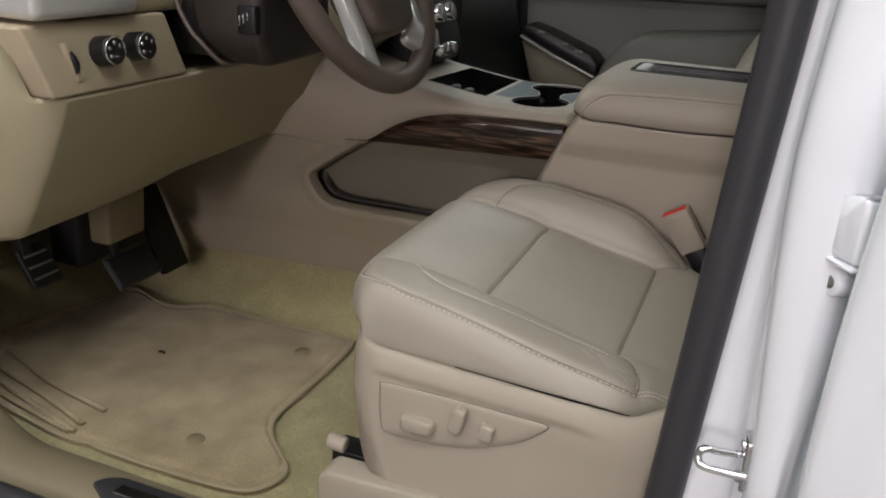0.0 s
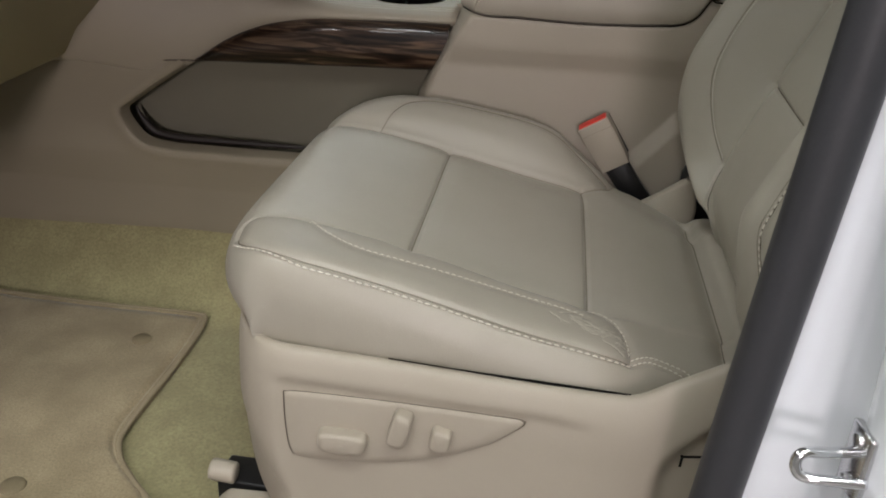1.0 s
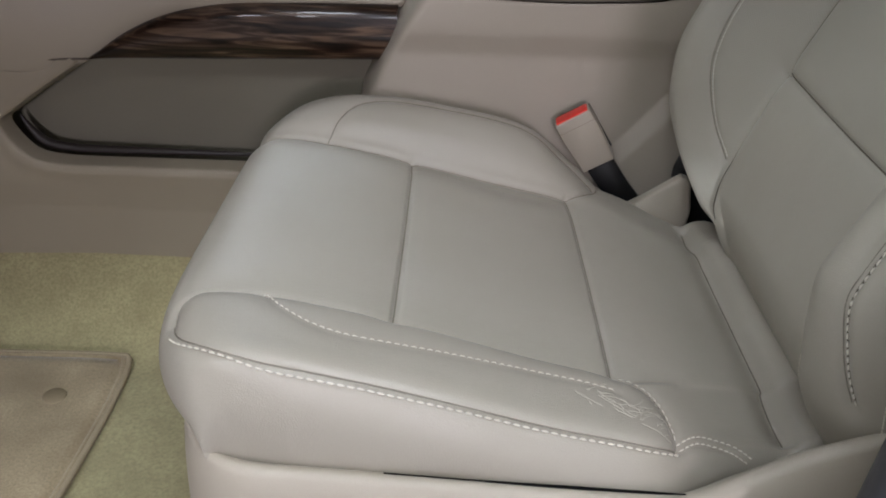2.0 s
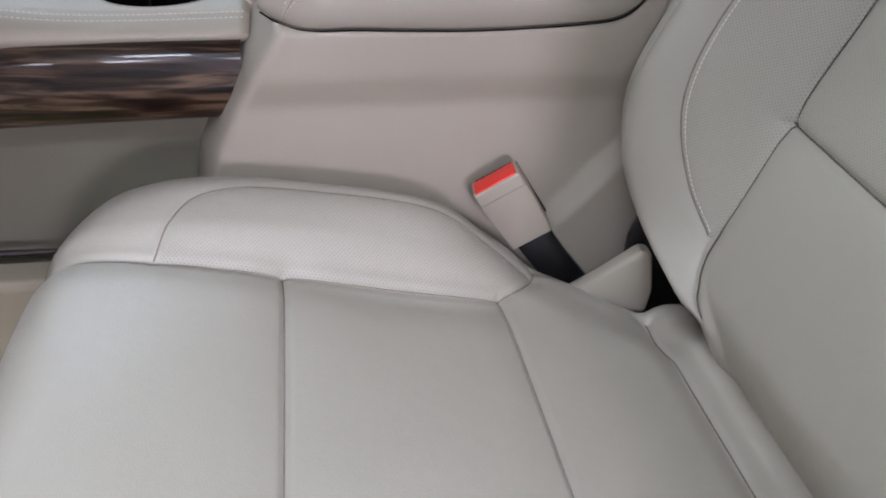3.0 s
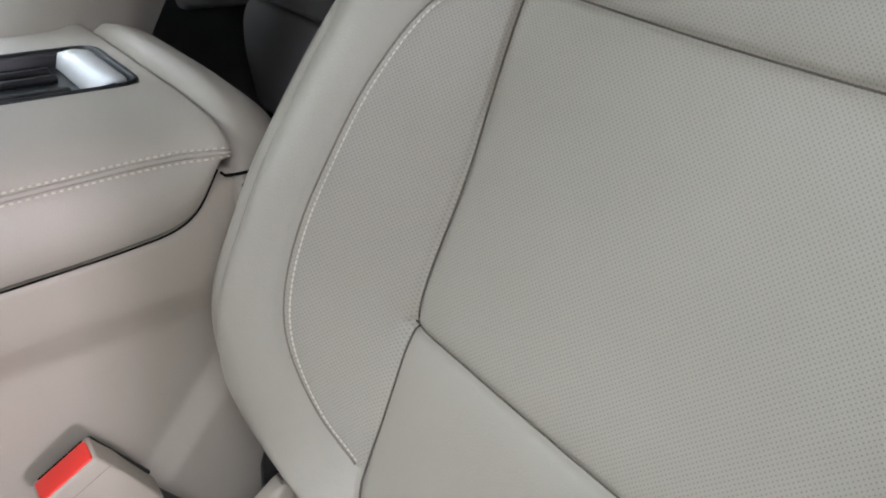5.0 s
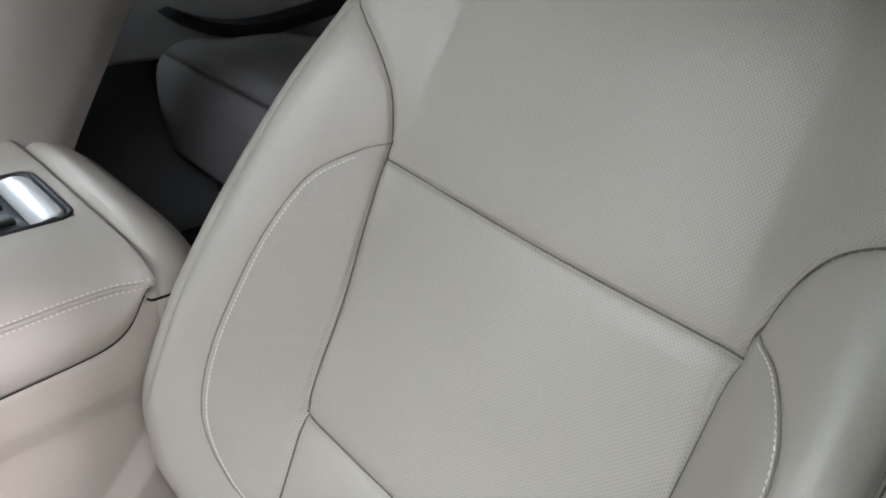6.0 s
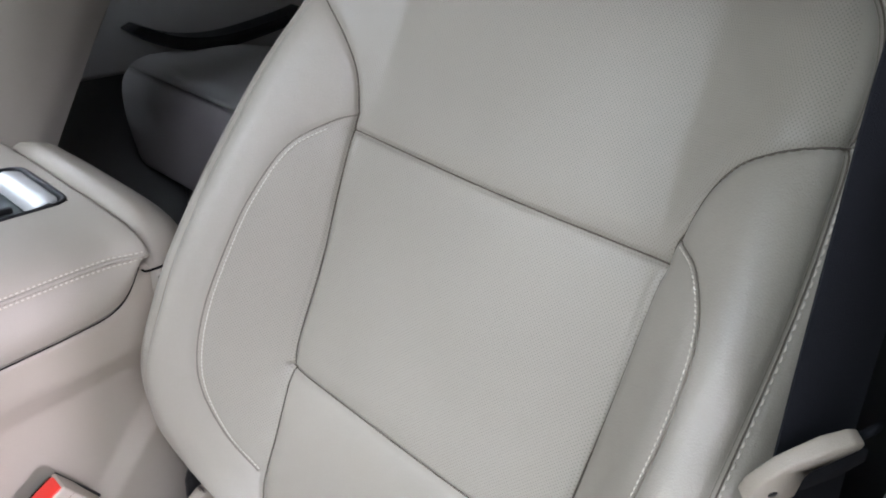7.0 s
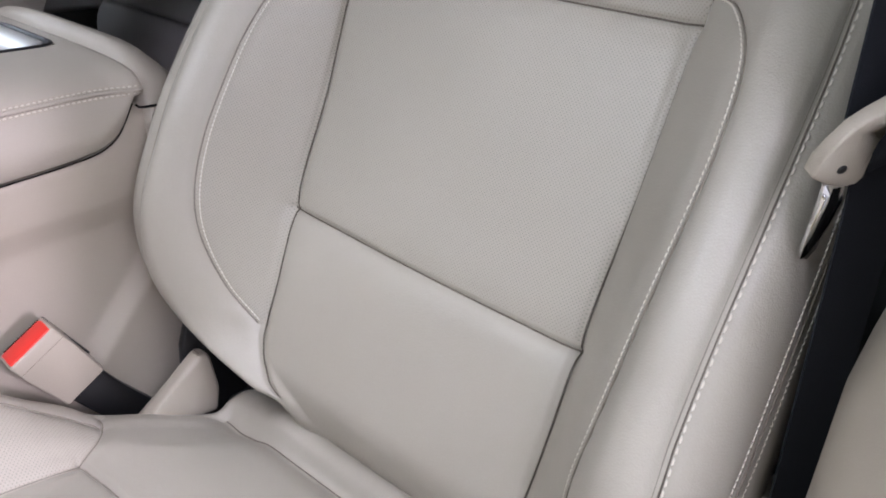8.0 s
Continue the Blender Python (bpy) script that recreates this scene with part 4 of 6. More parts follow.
def lid_half(x):
    """Driver side half of the lid's cross-section at x: rows of y, z."""
    f0 = np.clip((0.36 - x) / 0.076, 0, 1)
    rise = math.sqrt(max(0.0, 1 - f0**2.4))
    zb = float(lid_low(x))
    zt = 0.503 + 0.045 * rise
    ys = float(console_side(np.array([max(x, 0.31)]), np.array([0.47]))[0]) - 0.001 + 0.03 * f0**3
    k = zt - zb
    return np.array([(ys + 0.004, zb + 0.001), (ys - 0.001, zb + 0.004), (ys - 0.0015, zb + 0.35 * k), (ys + 0.004, zb + 0.62 * k), (ys + 0.012, zb + 0.78 * k), (ys + 0.024, zb + 0.885 * k),
                     (ys + 0.045, zb + 0.955 * k), (ys + 0.08, zb + 0.99 * k), (TRAY[2], zt)])


def lid_point(x, u):
    """A point on the lid's side at x; u counts the corners of its cross-section."""
    h = lid_half(x)
    return (x, float(np.interp(u, range(9), h[:, 0])), float(np.interp(u, range(9), h[:, 1])))


rows = []
LID_X = np.concatenate([np.linspace(0.284, TRAY[0], 26), np.linspace(0.37, 0.57, 22), np.linspace(0.575, TRAY[1], 9), np.linspace(0.603, 0.616, 6)])
for x in LID_X:
    half = lid_half(x)
    sec = np.vstack([half, [[0.435, half[-1, 1]]], [[0.87 - y, z] for y, z in half[::-1]]])
    rows.append(np.column_stack([np.full(len(sec), x), sec]))
rows = np.array(rows)
end = rows[-1].copy()
end[:, 0] += 0.001
end[:, 2] = np.minimum(end[:, 2], 0.53)
v, f = loft(np.vstack([rows, end[None]]))
mid_ = [np.mean([v[i] for i in q], 0) for q in f]
f = [q for q, m in zip(f, mid_) if not (TRAY[0] < m[0] < TRAY[1] and TRAY[2] < m[1] < TRAY[3] and m[2] > 0.52)]
lid = part_py("armrest_lid", v, f, M_VINYL, console, "tan padded armrest lid with double stitching")
# dark gap under the lid
gap = [(x, float(console_side(np.array([max(x, 0.31)]), np.array([0.47]))[0]) + 0.003 - 0.0022 + 0.03 * np.clip((0.36 - x) / 0.076, 0, 1) ** 3, z) for x, z in
       [(q, float(lid_low(q)) - 0.0005) for q in np.concatenate([np.linspace(0.286, 0.56, 30), np.linspace(0.564, 0.607, 20)])]]
v, f = tube(gap, 0.0007, 6)
part_py("lid_gap", v, f, M_GAP, console, "dark gap under the lid")
# seams and stitches along the lid's shoulder
LID_LINE = [(0.303, 1.0), (0.306, 1.6), (0.312, 2.15), (0.322, 2.6), (0.338, 3.05), (0.365, 3.32), (0.45, 3.62), (0.53, 3.68)]


def lid_row(du):
    """The lid's shoulder seam, du steps up or down its cross-section; level towards the rear end."""
    pts = [lid_point(x, u + du) for x, u in LID_LINE]
    z = pts[-1][2]
    for x in (0.56, 0.585, 0.60, 0.6155):
        h = lid_half(x)
        zz = max(z + 0.0003, h[0, 1] + 0.0015)
        pts.append((x, float(np.interp(zz, h[:, 1], h[:, 0])), zz))
    return spline(pts, 0.004)


lid_out = np.array((0, -0.0003, 0.0003))
# two darker lines drawn as the shade beside the welt
for du in (-0.09, 0.09):
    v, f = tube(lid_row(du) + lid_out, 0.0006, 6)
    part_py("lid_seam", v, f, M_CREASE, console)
v, f = tube(lid_row(0.0) + lid_out, 0.0017, 8)
part_py("lid_welt", v, f, M_VINYL, console, "padded welt between two seams")
for du in (0.25, -0.26):
    p = lid_row(du)
    v, f = stitches(p, np.tile(np.array([(0.0, -0.8, 0.6)]), (len(p), 1)), 0.0032, 0.0014, 0.0006, 0.0005)
    part_py("stitching", v, f, M_THREAD2, console, "tan double stitching")


def rounded(x0, x1, y0, y1, r, n=7):
    """A rectangle with round corners, as an outline."""
    out = []
    for cx, cy, a0 in ((x1 - r, y1 - r, 0), (x0 + r, y1 - r, 90), (x0 + r, y0 + r, 180), (x1 - r, y0 + r, 270)):
        out += [(cx + r * math.cos(radians(a0 + 90 * k / n)), cy + r * math.sin(radians(a0 + 90 * k / n))) for k in range(n + 1)]
    return np.array(out)


# tray sunk into the lid: black rim, sloping satin ends, ribbed floor
tray = thing("lid_tray", "black tray with satin silver ends sunk into the armrest lid", "tray", (0, 0, 0))
rings = []
for grow, z in ((0.0030, 0.5478), (0.0024, 0.5496), (0.0008, 0.5500), (-0.0016, 0.5492), (-0.0032, 0.5450), (-0.0040, 0.5350)):
    o = rounded(TRAY[0] - grow, TRAY[1] + grow, TRAY[2] - grow, TRAY[3] + grow, 0.014 + grow)
    rings.append(np.column_stack([o, np.full(len(o), z)]))
v, f = loft(rings, True)
part_py("tray_frame", v, f, M_BLACK, tray, "black rim")
part("tray_floor", box((TRAY[0], TRAY[2], 0.531), (TRAY[1], TRAY[3], 0.5355)), M_TRAY, tray, "dark grey-green floor")
for y in (0.397, 0.418, 0.452, 0.473):
    part("rib", box((0.392, y - 0.0035, 0.5345), (0.562, y + 0.0035, 0.5405), 0.0015), M_BLACK, tray)
for x0, x1 in ((TRAY[0] + 0.004, TRAY[0] + 0.026), (TRAY[1] - 0.004, TRAY[1] - 0.030)):
    rows = []
    for y in np.linspace(TRAY[2] + 0.005, TRAY[3] - 0.005, 24):
        e = 0.010 * max(0.0, (abs(y - 0.435) - 0.038) / 0.012) ** 2
        xa = x0 + math.copysign(e, x1 - x0)
        rows.append([(xa, y, 0.536), (xa, y, 0.5480), (xa + (x1 - x0) * 0.08, y, 0.5492), (xa + (x1 - x0) * 0.5, y, 0.5476), (x1 - (x1 - x0) * 0.06, y, 0.5428), (x1, y, 0.536)])
    v, f = loft(rows)
    part_py("tray_end", v, f, M_SATIN, tray, "satin silver end")
# tail of the console behind the lid
rows = []
for y in np.linspace(0.262, 0.608, 30):
    e = abs((y - 0.435) / 0.173)
    dz, dx = -0.05 * e**5, -0.0
    rows.append([(0.6185, y, 0.45), (0.6185, y, 0.535 + dz * 0.5), (0.622, y, 0.549 + dz * 0.8), (0.630, y, 0.5565 + dz), (0.638, y, 0.555 + dz), (0.652, y, 0.55 + dz), (0.670, y, 0.534 + dz), (0.684, y, 0.50 + dz), (0.69, y, 0.44), (0.7, y, 0.3)])
v, f = loft(rows)
part_py("console_tail", v, f, M_VINYL, console, "tan padded tail behind the lid")

v, f = tube(spline([(0.6065, 0.2655, 0.519), (0.61, 0.2657, 0.516), (0.62, 0.2663, 0.515), (0.65, 0.268, 0.513), (0.68, 0.268, 0.505)], 0.004), 0.0011, 6)
part_py("tail_gap", v, f, M_GAP, console, "dark gap under the padded tail")

# deck in front of the lid: cup holders, bin, up to the dash
rows = []
deck_z = smooth([-0.45, -0.3, -0.2, -0.1, 0.0, 0.15, 0.3], [0.60, 0.56, 0.53, 0.50, 0.482, 0.466, 0.470])
deck_y = smooth([-0.45, -0.3, -0.2, -0.1, 0.0, 0.1, 0.3], [0.26, 0.27, 0.28, 0.292, 0.30, 0.303, 0.305])
wood_top = smooth([-0.45, -0.3, -0.102, -0.073, -0.011, 0.046, 0.15, 0.27], [0.36, 0.37, 0.381, 0.402, 0.432, 0.445, 0.452, 0.455])
right = []
for x in np.concatenate([np.linspace(-0.45, 0.262, 58), np.linspace(0.265, 0.2745, 7)]):
    zt, yy, wt = float(deck_z(x)), float(deck_y(x)), float(wood_top(x))
    end = np.clip((x - 0.265) / 0.0095, 0, 1) ** 2
    zt, yy = zt - 0.006 * end, yy + 0.005 * end
    rows.append([(x, yy + 0.012, wt - 0.004), (x, yy + 0.004, wt + 0.002), (x, yy + 0.004, wt + 0.4 * max(zt - wt, 0.004)), (x, yy + 0.012, zt - 0.003), (x, yy + 0.03, zt + 0.002), (x, 0.338 if x > 0.1 else 0.385, zt + 0.003)])
    right.append([(x, 0.385, zt + 0.003) if x < -0.02 else (x, 0.59, zt + 0.003), (x, 0.592, zt + 0.003), (x, CON_R - 0.015, zt + 0.002), (x, CON_R, zt - 0.01), (x, CON_R, 0.1)])
v, f = loft(rows)
part_py("console_deck", v, f, M_DECK, console, "tan padded upper deck")
v, f = loft(right)
part_py("console_far_side", v, f, M_VINYL, console)
for up in (-0.009, 0.007):
    line = spline([(x, float(deck_y(x)) + 0.022 + up, float(deck_z(x)) + 0.0015) for x in np.linspace(0.05, 0.272, 8)], 0.005)
    v, f = stitches(line, np.tile(np.array([(0, 0, 1.0)]), (len(line), 1)), 0.0030, 0.0012, 0.0005)
    part_py("stitching", v, f, M_THREAD, console, "cream double stitching")
cup = thing("cup_holder", "twin black cup holder in a satin silver console plate", "cup holder", (0, 0, 0))
C1, C2, CR, CH = (0.194, 0.4025), (0.188, 0.556), 0.055, 0.022
side_a = math.asin(CH / CR)
CUP = [(C1[0] + CR * math.cos(a), C1[1] + CR * math.sin(a)) for a in np.linspace(math.pi / 2 + side_a, 2.5 * math.pi - side_a, 60)]
CUP += [(C1[0] + CH - 0.002, 0.475), (C2[0] + CH, 0.49)]
CUP += [(C2[0] + CR * math.cos(a), C2[1] + CR * math.sin(a)) for a in np.linspace(-math.pi / 2 + side_a, 1.5 * math.pi - side_a, 60)]
CUP += [(C2[0] - CH, 0.49), (C1[0] - CH, 0.475)]
CUP = np.array(CUP + CUP[:1])
_s = np.concatenate([[0], np.cumsum(np.hypot(*np.diff(CUP, axis=0).T))])
_u = np.linspace(0, _s[-1], 241)[:-1]
CUP = np.stack([np.interp(_u, _s, CUP[:, k]) for k in (0, 1)], 1)
for _ in range(3):      # round the necks between the two wells
    CUP = np.mean([np.roll(CUP, k, 0) for k in (-3, -2, -1, 0, 1, 2, 3)], 0)


def inside(a, b, line):
    """True where (a, b) lies within the closed outline."""
    hit = np.zeros(a.shape, bool)
    for (x0, y0), (x1, y1) in zip(line, np.roll(line, -1, 0)):
        cross = (y0 > b) != (y1 > b)
        hit ^= cross & (a < (x1 - x0) * (b - y0) / (y1 - y0 + 1e-12) + x0)
    return hit


px, py = np.arange(0.0945, 0.2746, 0.002), np.arange(0.334, 0.5941, 0.002)
PX, PY = np.meshgrid(px, py, indexing="ij")
pv = np.stack([PX, PY, deck_z(PX) + 0.0035 - 0.003 * np.clip((0.342 - PY) / 0.008, 0, 1) - 0.006 * np.clip((PX - 0.265) / 0.0095, 0, 1) ** 2], 2).reshape(-1, 3)
pf = np.array(grid_faces(len(px), len(py)))
pm = pv[pf].mean(1)
is_open = inside(pm[:, 0], pm[:, 1], CUP)
is_plate = (pm[:, 1] > 0.41) & (np.abs(pm[:, 0] - 0.176) < 0.073)
part_py("plate", pv, pf[~is_open & is_plate], M_SILVERGREY, cup, "satin silver plate")
part_py("deck_rim", pv, pf[~is_open & ~is_plate], M_DECK, console)
rim = np.column_stack([CUP, deck_z(CUP[:, 0]) + 0.0035])
far = np.roll(rim, -int(np.argmin(CUP[:, 1])), 0)
far = far[(far[:, 1] > 0.392)]
v, f = tube(far, 0.0010, 8, False, 0.7)
part_py("rim", v, f, M_SATIN, cup, "satin silver rim")
near = np.roll(rim, -int(np.argmax(CUP[:, 1])), 0)
near = near[(near[:, 1] < 0.396)] - (0, 0, 0.0012)
v, f = tube(near, 0.0020, 8)
part_py("deck_lip", v, f, M_DECK, console, "rounded tan edge of the deck")
mid_c = np.where((CUP[:, 1] < 0.48)[:, None], np.array([C1]), np.array([C2]))


def cup_ring(k, hgt):
    """The cup outline drawn in to share k, hgt below the deck."""
    return np.column_stack([mid_c + (CUP - mid_c) * k, deck_z(CUP[:, 0]) + 0.003 - hgt])


v, f = loft([cup_ring(1.0, 0.0), cup_ring(0.985, 0.002), cup_ring(0.955, 0.0035)], True)
part_py("bevel", v, f, M_BLACK, cup, "glossy black bevel")
v, f = tube(cup_ring(0.95, 0.0035), 0.0009, 6, True)
part_py("inner_rim", v, f, M_SILVERGREY, cup, "thin grey inner rim")
v, f = loft([cup_ring(0.955, 0.0035), cup_ring(0.945, 0.006), cup_ring(0.94, 0.03), cup_ring(0.92, 0.07)], True)
f = f + [tuple(range(3 * len(CUP), 4 * len(CUP)))]
part_py("well", v, f, M_GAP, cup, "black twin well")
for (wx, wy), a in ((C1, 0.4), (C1, -1.0), (C2, 2.6), (C2, 0.6)):
    cz = float(deck_z(wx))
    part("finger", cylinder((wx + CR * 0.95 * math.cos(a), wy + CR * 0.95 * math.sin(a), cz - 0.03), (wx + CR * 0.74 * math.cos(a), wy + CR * 0.74 * math.sin(a), cz - 0.034), 0.009, 12), M_RUBBER, cup, "dark rubber finger")
part("deck_slot", box((0.2740, 0.322, 0.40), (0.300, 0.594, 0.455)), M_GAP, console, "dark slot between deck and lid")
bin_ = thing("console_bin", "open black bin with sockets in the console deck", "storage bin", (0, 0, 0))
rows = []
for x in np.linspace(-0.02, 0.096, 20):
    zt = float(deck_z(x)) + 0.003
    d = 0.03 * min(1.0, min(x + 0.02, 0.096 - x) / 0.012)
    rows.append([(x, 0.383, zt), (x, 0.391, zt - 0.2 * d), (x, 0.398, zt - d), (x, 0.575, zt - d), (x, 0.585, zt - 0.2 * d), (x, 0.592, zt)])
v, f = loft(rows)
part_py("liner", v, f, M_GAP, bin_, "matt black rubber liner")
for x in (0.0, 0.028):
    part("socket", box((x, 0.43, float(deck_z(x)) - 0.03), (x + 0.016, 0.462, float(deck_z(x)) - 0.008), 0.004), M_GREY, bin_, "grey socket cover")

# wood strip
rows = []
for x in np.linspace(-0.104, 0.2675, 70):
    zt = float(wood_top(x))
    zb = float(np.interp(x, [-0.104, 0.25, 0.272], [0.376, 0.391, 0.393]))
    zt = max(zt, zb + 0.002)
    h = zt - zb
    y0 = 0.296
    rows.append([(x, y0 + 0.02, zt), (x, y0 + 0.009, zt - 0.001), (x, y0 + 0.002, zt - 0.10 * h), (x, y0 - 0.002, zt - 0.25 * h), (x, y0 - 0.004, zt - 0.45 * h), (x, y0 - 0.003, zt - 0.7 * h), (x, y0 + 0.001, zb + 0.08 * h), (x, y0 + 0.006, zb), (x, y0 + 0.02, zb)])
v, f = loft(rows)
part_py("wood_strip", v, f, M_WOOD, console, "glossy dark zebra-grained wood strip")

# driver side panel with a pocket pressed into it under the wood
POCKET = np.vstack([spline([(-0.12, 0.372), (-0.167, 0.341), (-0.212, 0.309), (-0.229, 0.296), (-0.229, 0.284), (-0.222, 0.269), (-0.206, 0.249), (-0.188, 0.240), (-0.16, 0.2365), (-0.133, 0.2355), (0.022, 0.2375), (0.16, 0.2395)], 0.01),
                    [(0.30, 0.241), (0.30, 0.42), (-0.08, 0.42)]])


gx, gu = np.arange(-0.75, 0.2501, 0.004), np.linspace(0, 1, 84)
GX, GU_ = np.meshgrid(gx, gu, indexing="ij")
GZ = 0.05 + GU_ * (np.interp(GX, [-0.75, -0.30, -0.11, 0.25], [0.362, 0.366, 0.377, 0.391]) - 0.05)
dist = to_lines(GX, GZ, np.vstack([POCKET, POCKET[:1]]))
deep = inside(GX, GZ, POCKET)
step_in = np.clip(dist / 0.007, 0, 1)
step_in = np.where(deep, step_in * step_in * (3 - 2 * step_in), 0)
GY = 0.293 - 0.02 * np.clip((-0.15 - GX) / 0.5, 0, 1) + np.interp(GZ, [0.05, 0.10, 0.17, 0.205, 0.225], [0.03, 0.019, 0.012, 0.003, 0.0])
GY = GY + 0.030 * step_in - np.where(deep, 0.0, 0.0035 * np.exp(-((dist - 0.008) / 0.012) ** 2))
pv = np.stack([GX, GY, GZ], 2).reshape(-1, 3)
pf = np.array(grid_faces(len(gx), len(gu)))
hollow = (deep & (dist > 0.0032)).reshape(-1)
part_py("lower_side", pv, pf[~hollow[pf].any(1)], M_LOWER, console, "tan lower side panel with moulded pocket lip")
# rolled lip of the pocket
lip = POCKET[:-3]
along = np.gradient(lip, axis=0)
side = np.column_stack([-along[:, 1], along[:, 0]]) / np.linalg.norm(along, axis=1)[:, None]
if not inside(*(lip[20:21] + 0.003 * side[20:21]).T, POCKET)[0]:
    side = -side
rows = []
for (x, z), (nx, nz) in zip(lip, side):
    y0 = 0.2924 - 0.02 * np.clip((-0.15 - x) / 0.5, 0, 1)
    row = []
    for d in (-0.009, -0.006, -0.003, 0.0, 0.0012, 0.0025, 0.0037, 0.0048):
        t = max(d, 0.0) / 0.007
        row.append((x + nx * d, y0 - (0.0035 * math.exp(-((-d - 0.008) / 0.012) ** 2) if d < 0 else 0.00225 * max(1 - d / 0.004, 0)) + 0.030 * t * t * (3 - 2 * t), z + nz * d))
    rows.append(row)
v, f = loft(rows)
part_py("pocket_lip", v, f, M_LOWER, console, "rolled lip of the pocket")
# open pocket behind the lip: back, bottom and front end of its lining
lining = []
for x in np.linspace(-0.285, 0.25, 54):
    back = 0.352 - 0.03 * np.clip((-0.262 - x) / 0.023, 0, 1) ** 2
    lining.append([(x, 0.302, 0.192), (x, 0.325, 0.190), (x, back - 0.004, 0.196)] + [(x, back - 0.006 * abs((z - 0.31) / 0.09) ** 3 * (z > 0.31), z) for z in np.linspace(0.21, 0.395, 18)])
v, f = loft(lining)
part_py("pocket_lining", v, f, M_POCKET, console, "taupe pocket lining, darkened in colour for the pocket's shade")
# tapered dark tube drawn as the shade behind the pocket lip
seal = [(x + nx * 0.0095, 0.3262, z + nz * 0.0095) for (x, z), (nx, nz) in zip(lip, side) if z < 0.30]
v, f = tube(seal, 0.0062, 8)
v = np.array(v)
taper = np.interp(np.arange(len(seal)), [0, 0.12 * len(seal), 0.4 * len(seal), 0.75 * len(seal), len(seal) - 1], [0.1, 1.0, 0.9, 0.45, 0.3])
for i, q in enumerate(seal):
    v[8 * i:8 * i + 8] = np.array(q) + (v[8 * i:8 * i + 8] - np.array(q)) * taper[i]
part_py("pocket_lip_shade", v, f, M_DARKBROWN, console, "dark band drawn as the shade behind the pocket lip")
v, f = tube(spline([(-0.45, 0.2785, 0.3655), (-0.3, 0.2855, 0.367), (-0.2, 0.2895, 0.3725), (-0.104, 0.2925, 0.378)], 0.01), 0.0014, 6)
part_py("panel_gap", v, f, M_SEAM, console)
part("upper_filler", prism([(-0.45, 0.36), (-0.1, 0.378), (0.258, 0.392), (0.258, 0.448), (-0.1, 0.40), (-0.45, 0.50)], 1, 0.312, 0.32), M_PLASTIC, console)

# ---- seat belt buckle ----
buckle = thing("belt_buckle", "tan seat belt buckle with red release button", "buckle", (0, 0, 0))
W = Vector((0.836, -0.081, 0.5425)).normalized()
L = Vector((0.5476, 0.0656, -0.8342))
L = (L - W * L.dot(W)).normalized()
T = W.cross(L)
if T.y < 0:
    T = -T
C = Vector((0.4754, 0.2334, 0.3539))
BM = Matrix(((W.x, T.x, L.x, C.x), (W.y, T.y, L.y, C.y), (W.z, T.z, L.z, C.z), (0, 0, 0, 1)))


def placed(bm, m):
    bmesh.ops.transform(bm, matrix=m, verts=bm.verts)
    return bm


bm = placed(prism([(-0.0221, 0.0), (0.0221, 0.0), (0.0221, 0.025), (0.0202, 0.0725), (-0.0202, 0.0725), (-0.0221, 0.025)], 1, -0.002, 0.0197, 0.0022, 4), BM)
part("housing", bm, M_PLASTIC, buckle, "tan plastic housing")
part("release_button", placed(prism([(-0.0200, -0.0002), (-0.0200, 0.0168), (0.0180, 0.0172), (0.0197, 0.0150), (0.0197, -0.0002)], 2, -0.0012, 0.008, 0.0012, 3), BM), M_RED, buckle, "red release button")
part("tongue_slot", placed(box((-0.017, 0.0174, -0.0006), (0.018, 0.0186, 0.008), 0.0004), BM), M_GAP, buckle, "dark slot for the tongue")
part("back_plate", placed(box((-0.0205, 0.0190, 0.003), (0.0223, 0.0222, 0.066), 0.001), BM), M_BLACK, buckle, "black back plate")
part("housing_line", placed(box((-0.0218, -0.0022, 0.0130), (0.0218, -0.0019, 0.0133)), BM), M_CREASE, buckle)
SM = Matrix.Translation(BM @ Vector((0, 0.009, 0.064))) @ Vector((0.60, 0.02, -0.80)).to_track_quat("Z", "X").to_matrix().to_4x4()
part("stalk", placed(prism([(-0.008, -0.004), (-0.017, 0.0), (-0.016, 0.045), (-0.019, 0.10), (0.019, 0.10), (0.016, 0.045), (0.017, 0.0), (0.008, -0.004)], 1, -0.008, 0.008, 0.003), SM), M_BLACK, buckle, "black flexible stalk")

# ---- seat belt with latch plate ----
belt = thing("seat_belt", "black webbing seat belt with tan latch plate beside the seat", "seat belt", (0, 0, 0))
for pts, wdt in (([(0.6825, -0.2845, 1.1), (0.6725, -0.2715, 0.85), (0.6695, -0.2725, 0.73), (0.6635, -0.277, 0.615)], 0.022), ([(0.664, -0.281, 0.625), (0.672, -0.283, 0.55), (0.688, -0.288, 0.3), (0.70, -0.295, 0.12)], 0.017)):
    p = spline(pts, 0.02)
    side = np.array((0.87, -0.49, 0.0))
    rows = [[q - wdt * side, q - wdt * side + (0.0004, 0.0011, 0), q + wdt * side + (0.0004, 0.0011, 0), q + wdt * side] for q in p]
    v, f = loft(rows, True, True)
    part_py("webbing", v, f, M_BELT, belt, "black webbing", False)
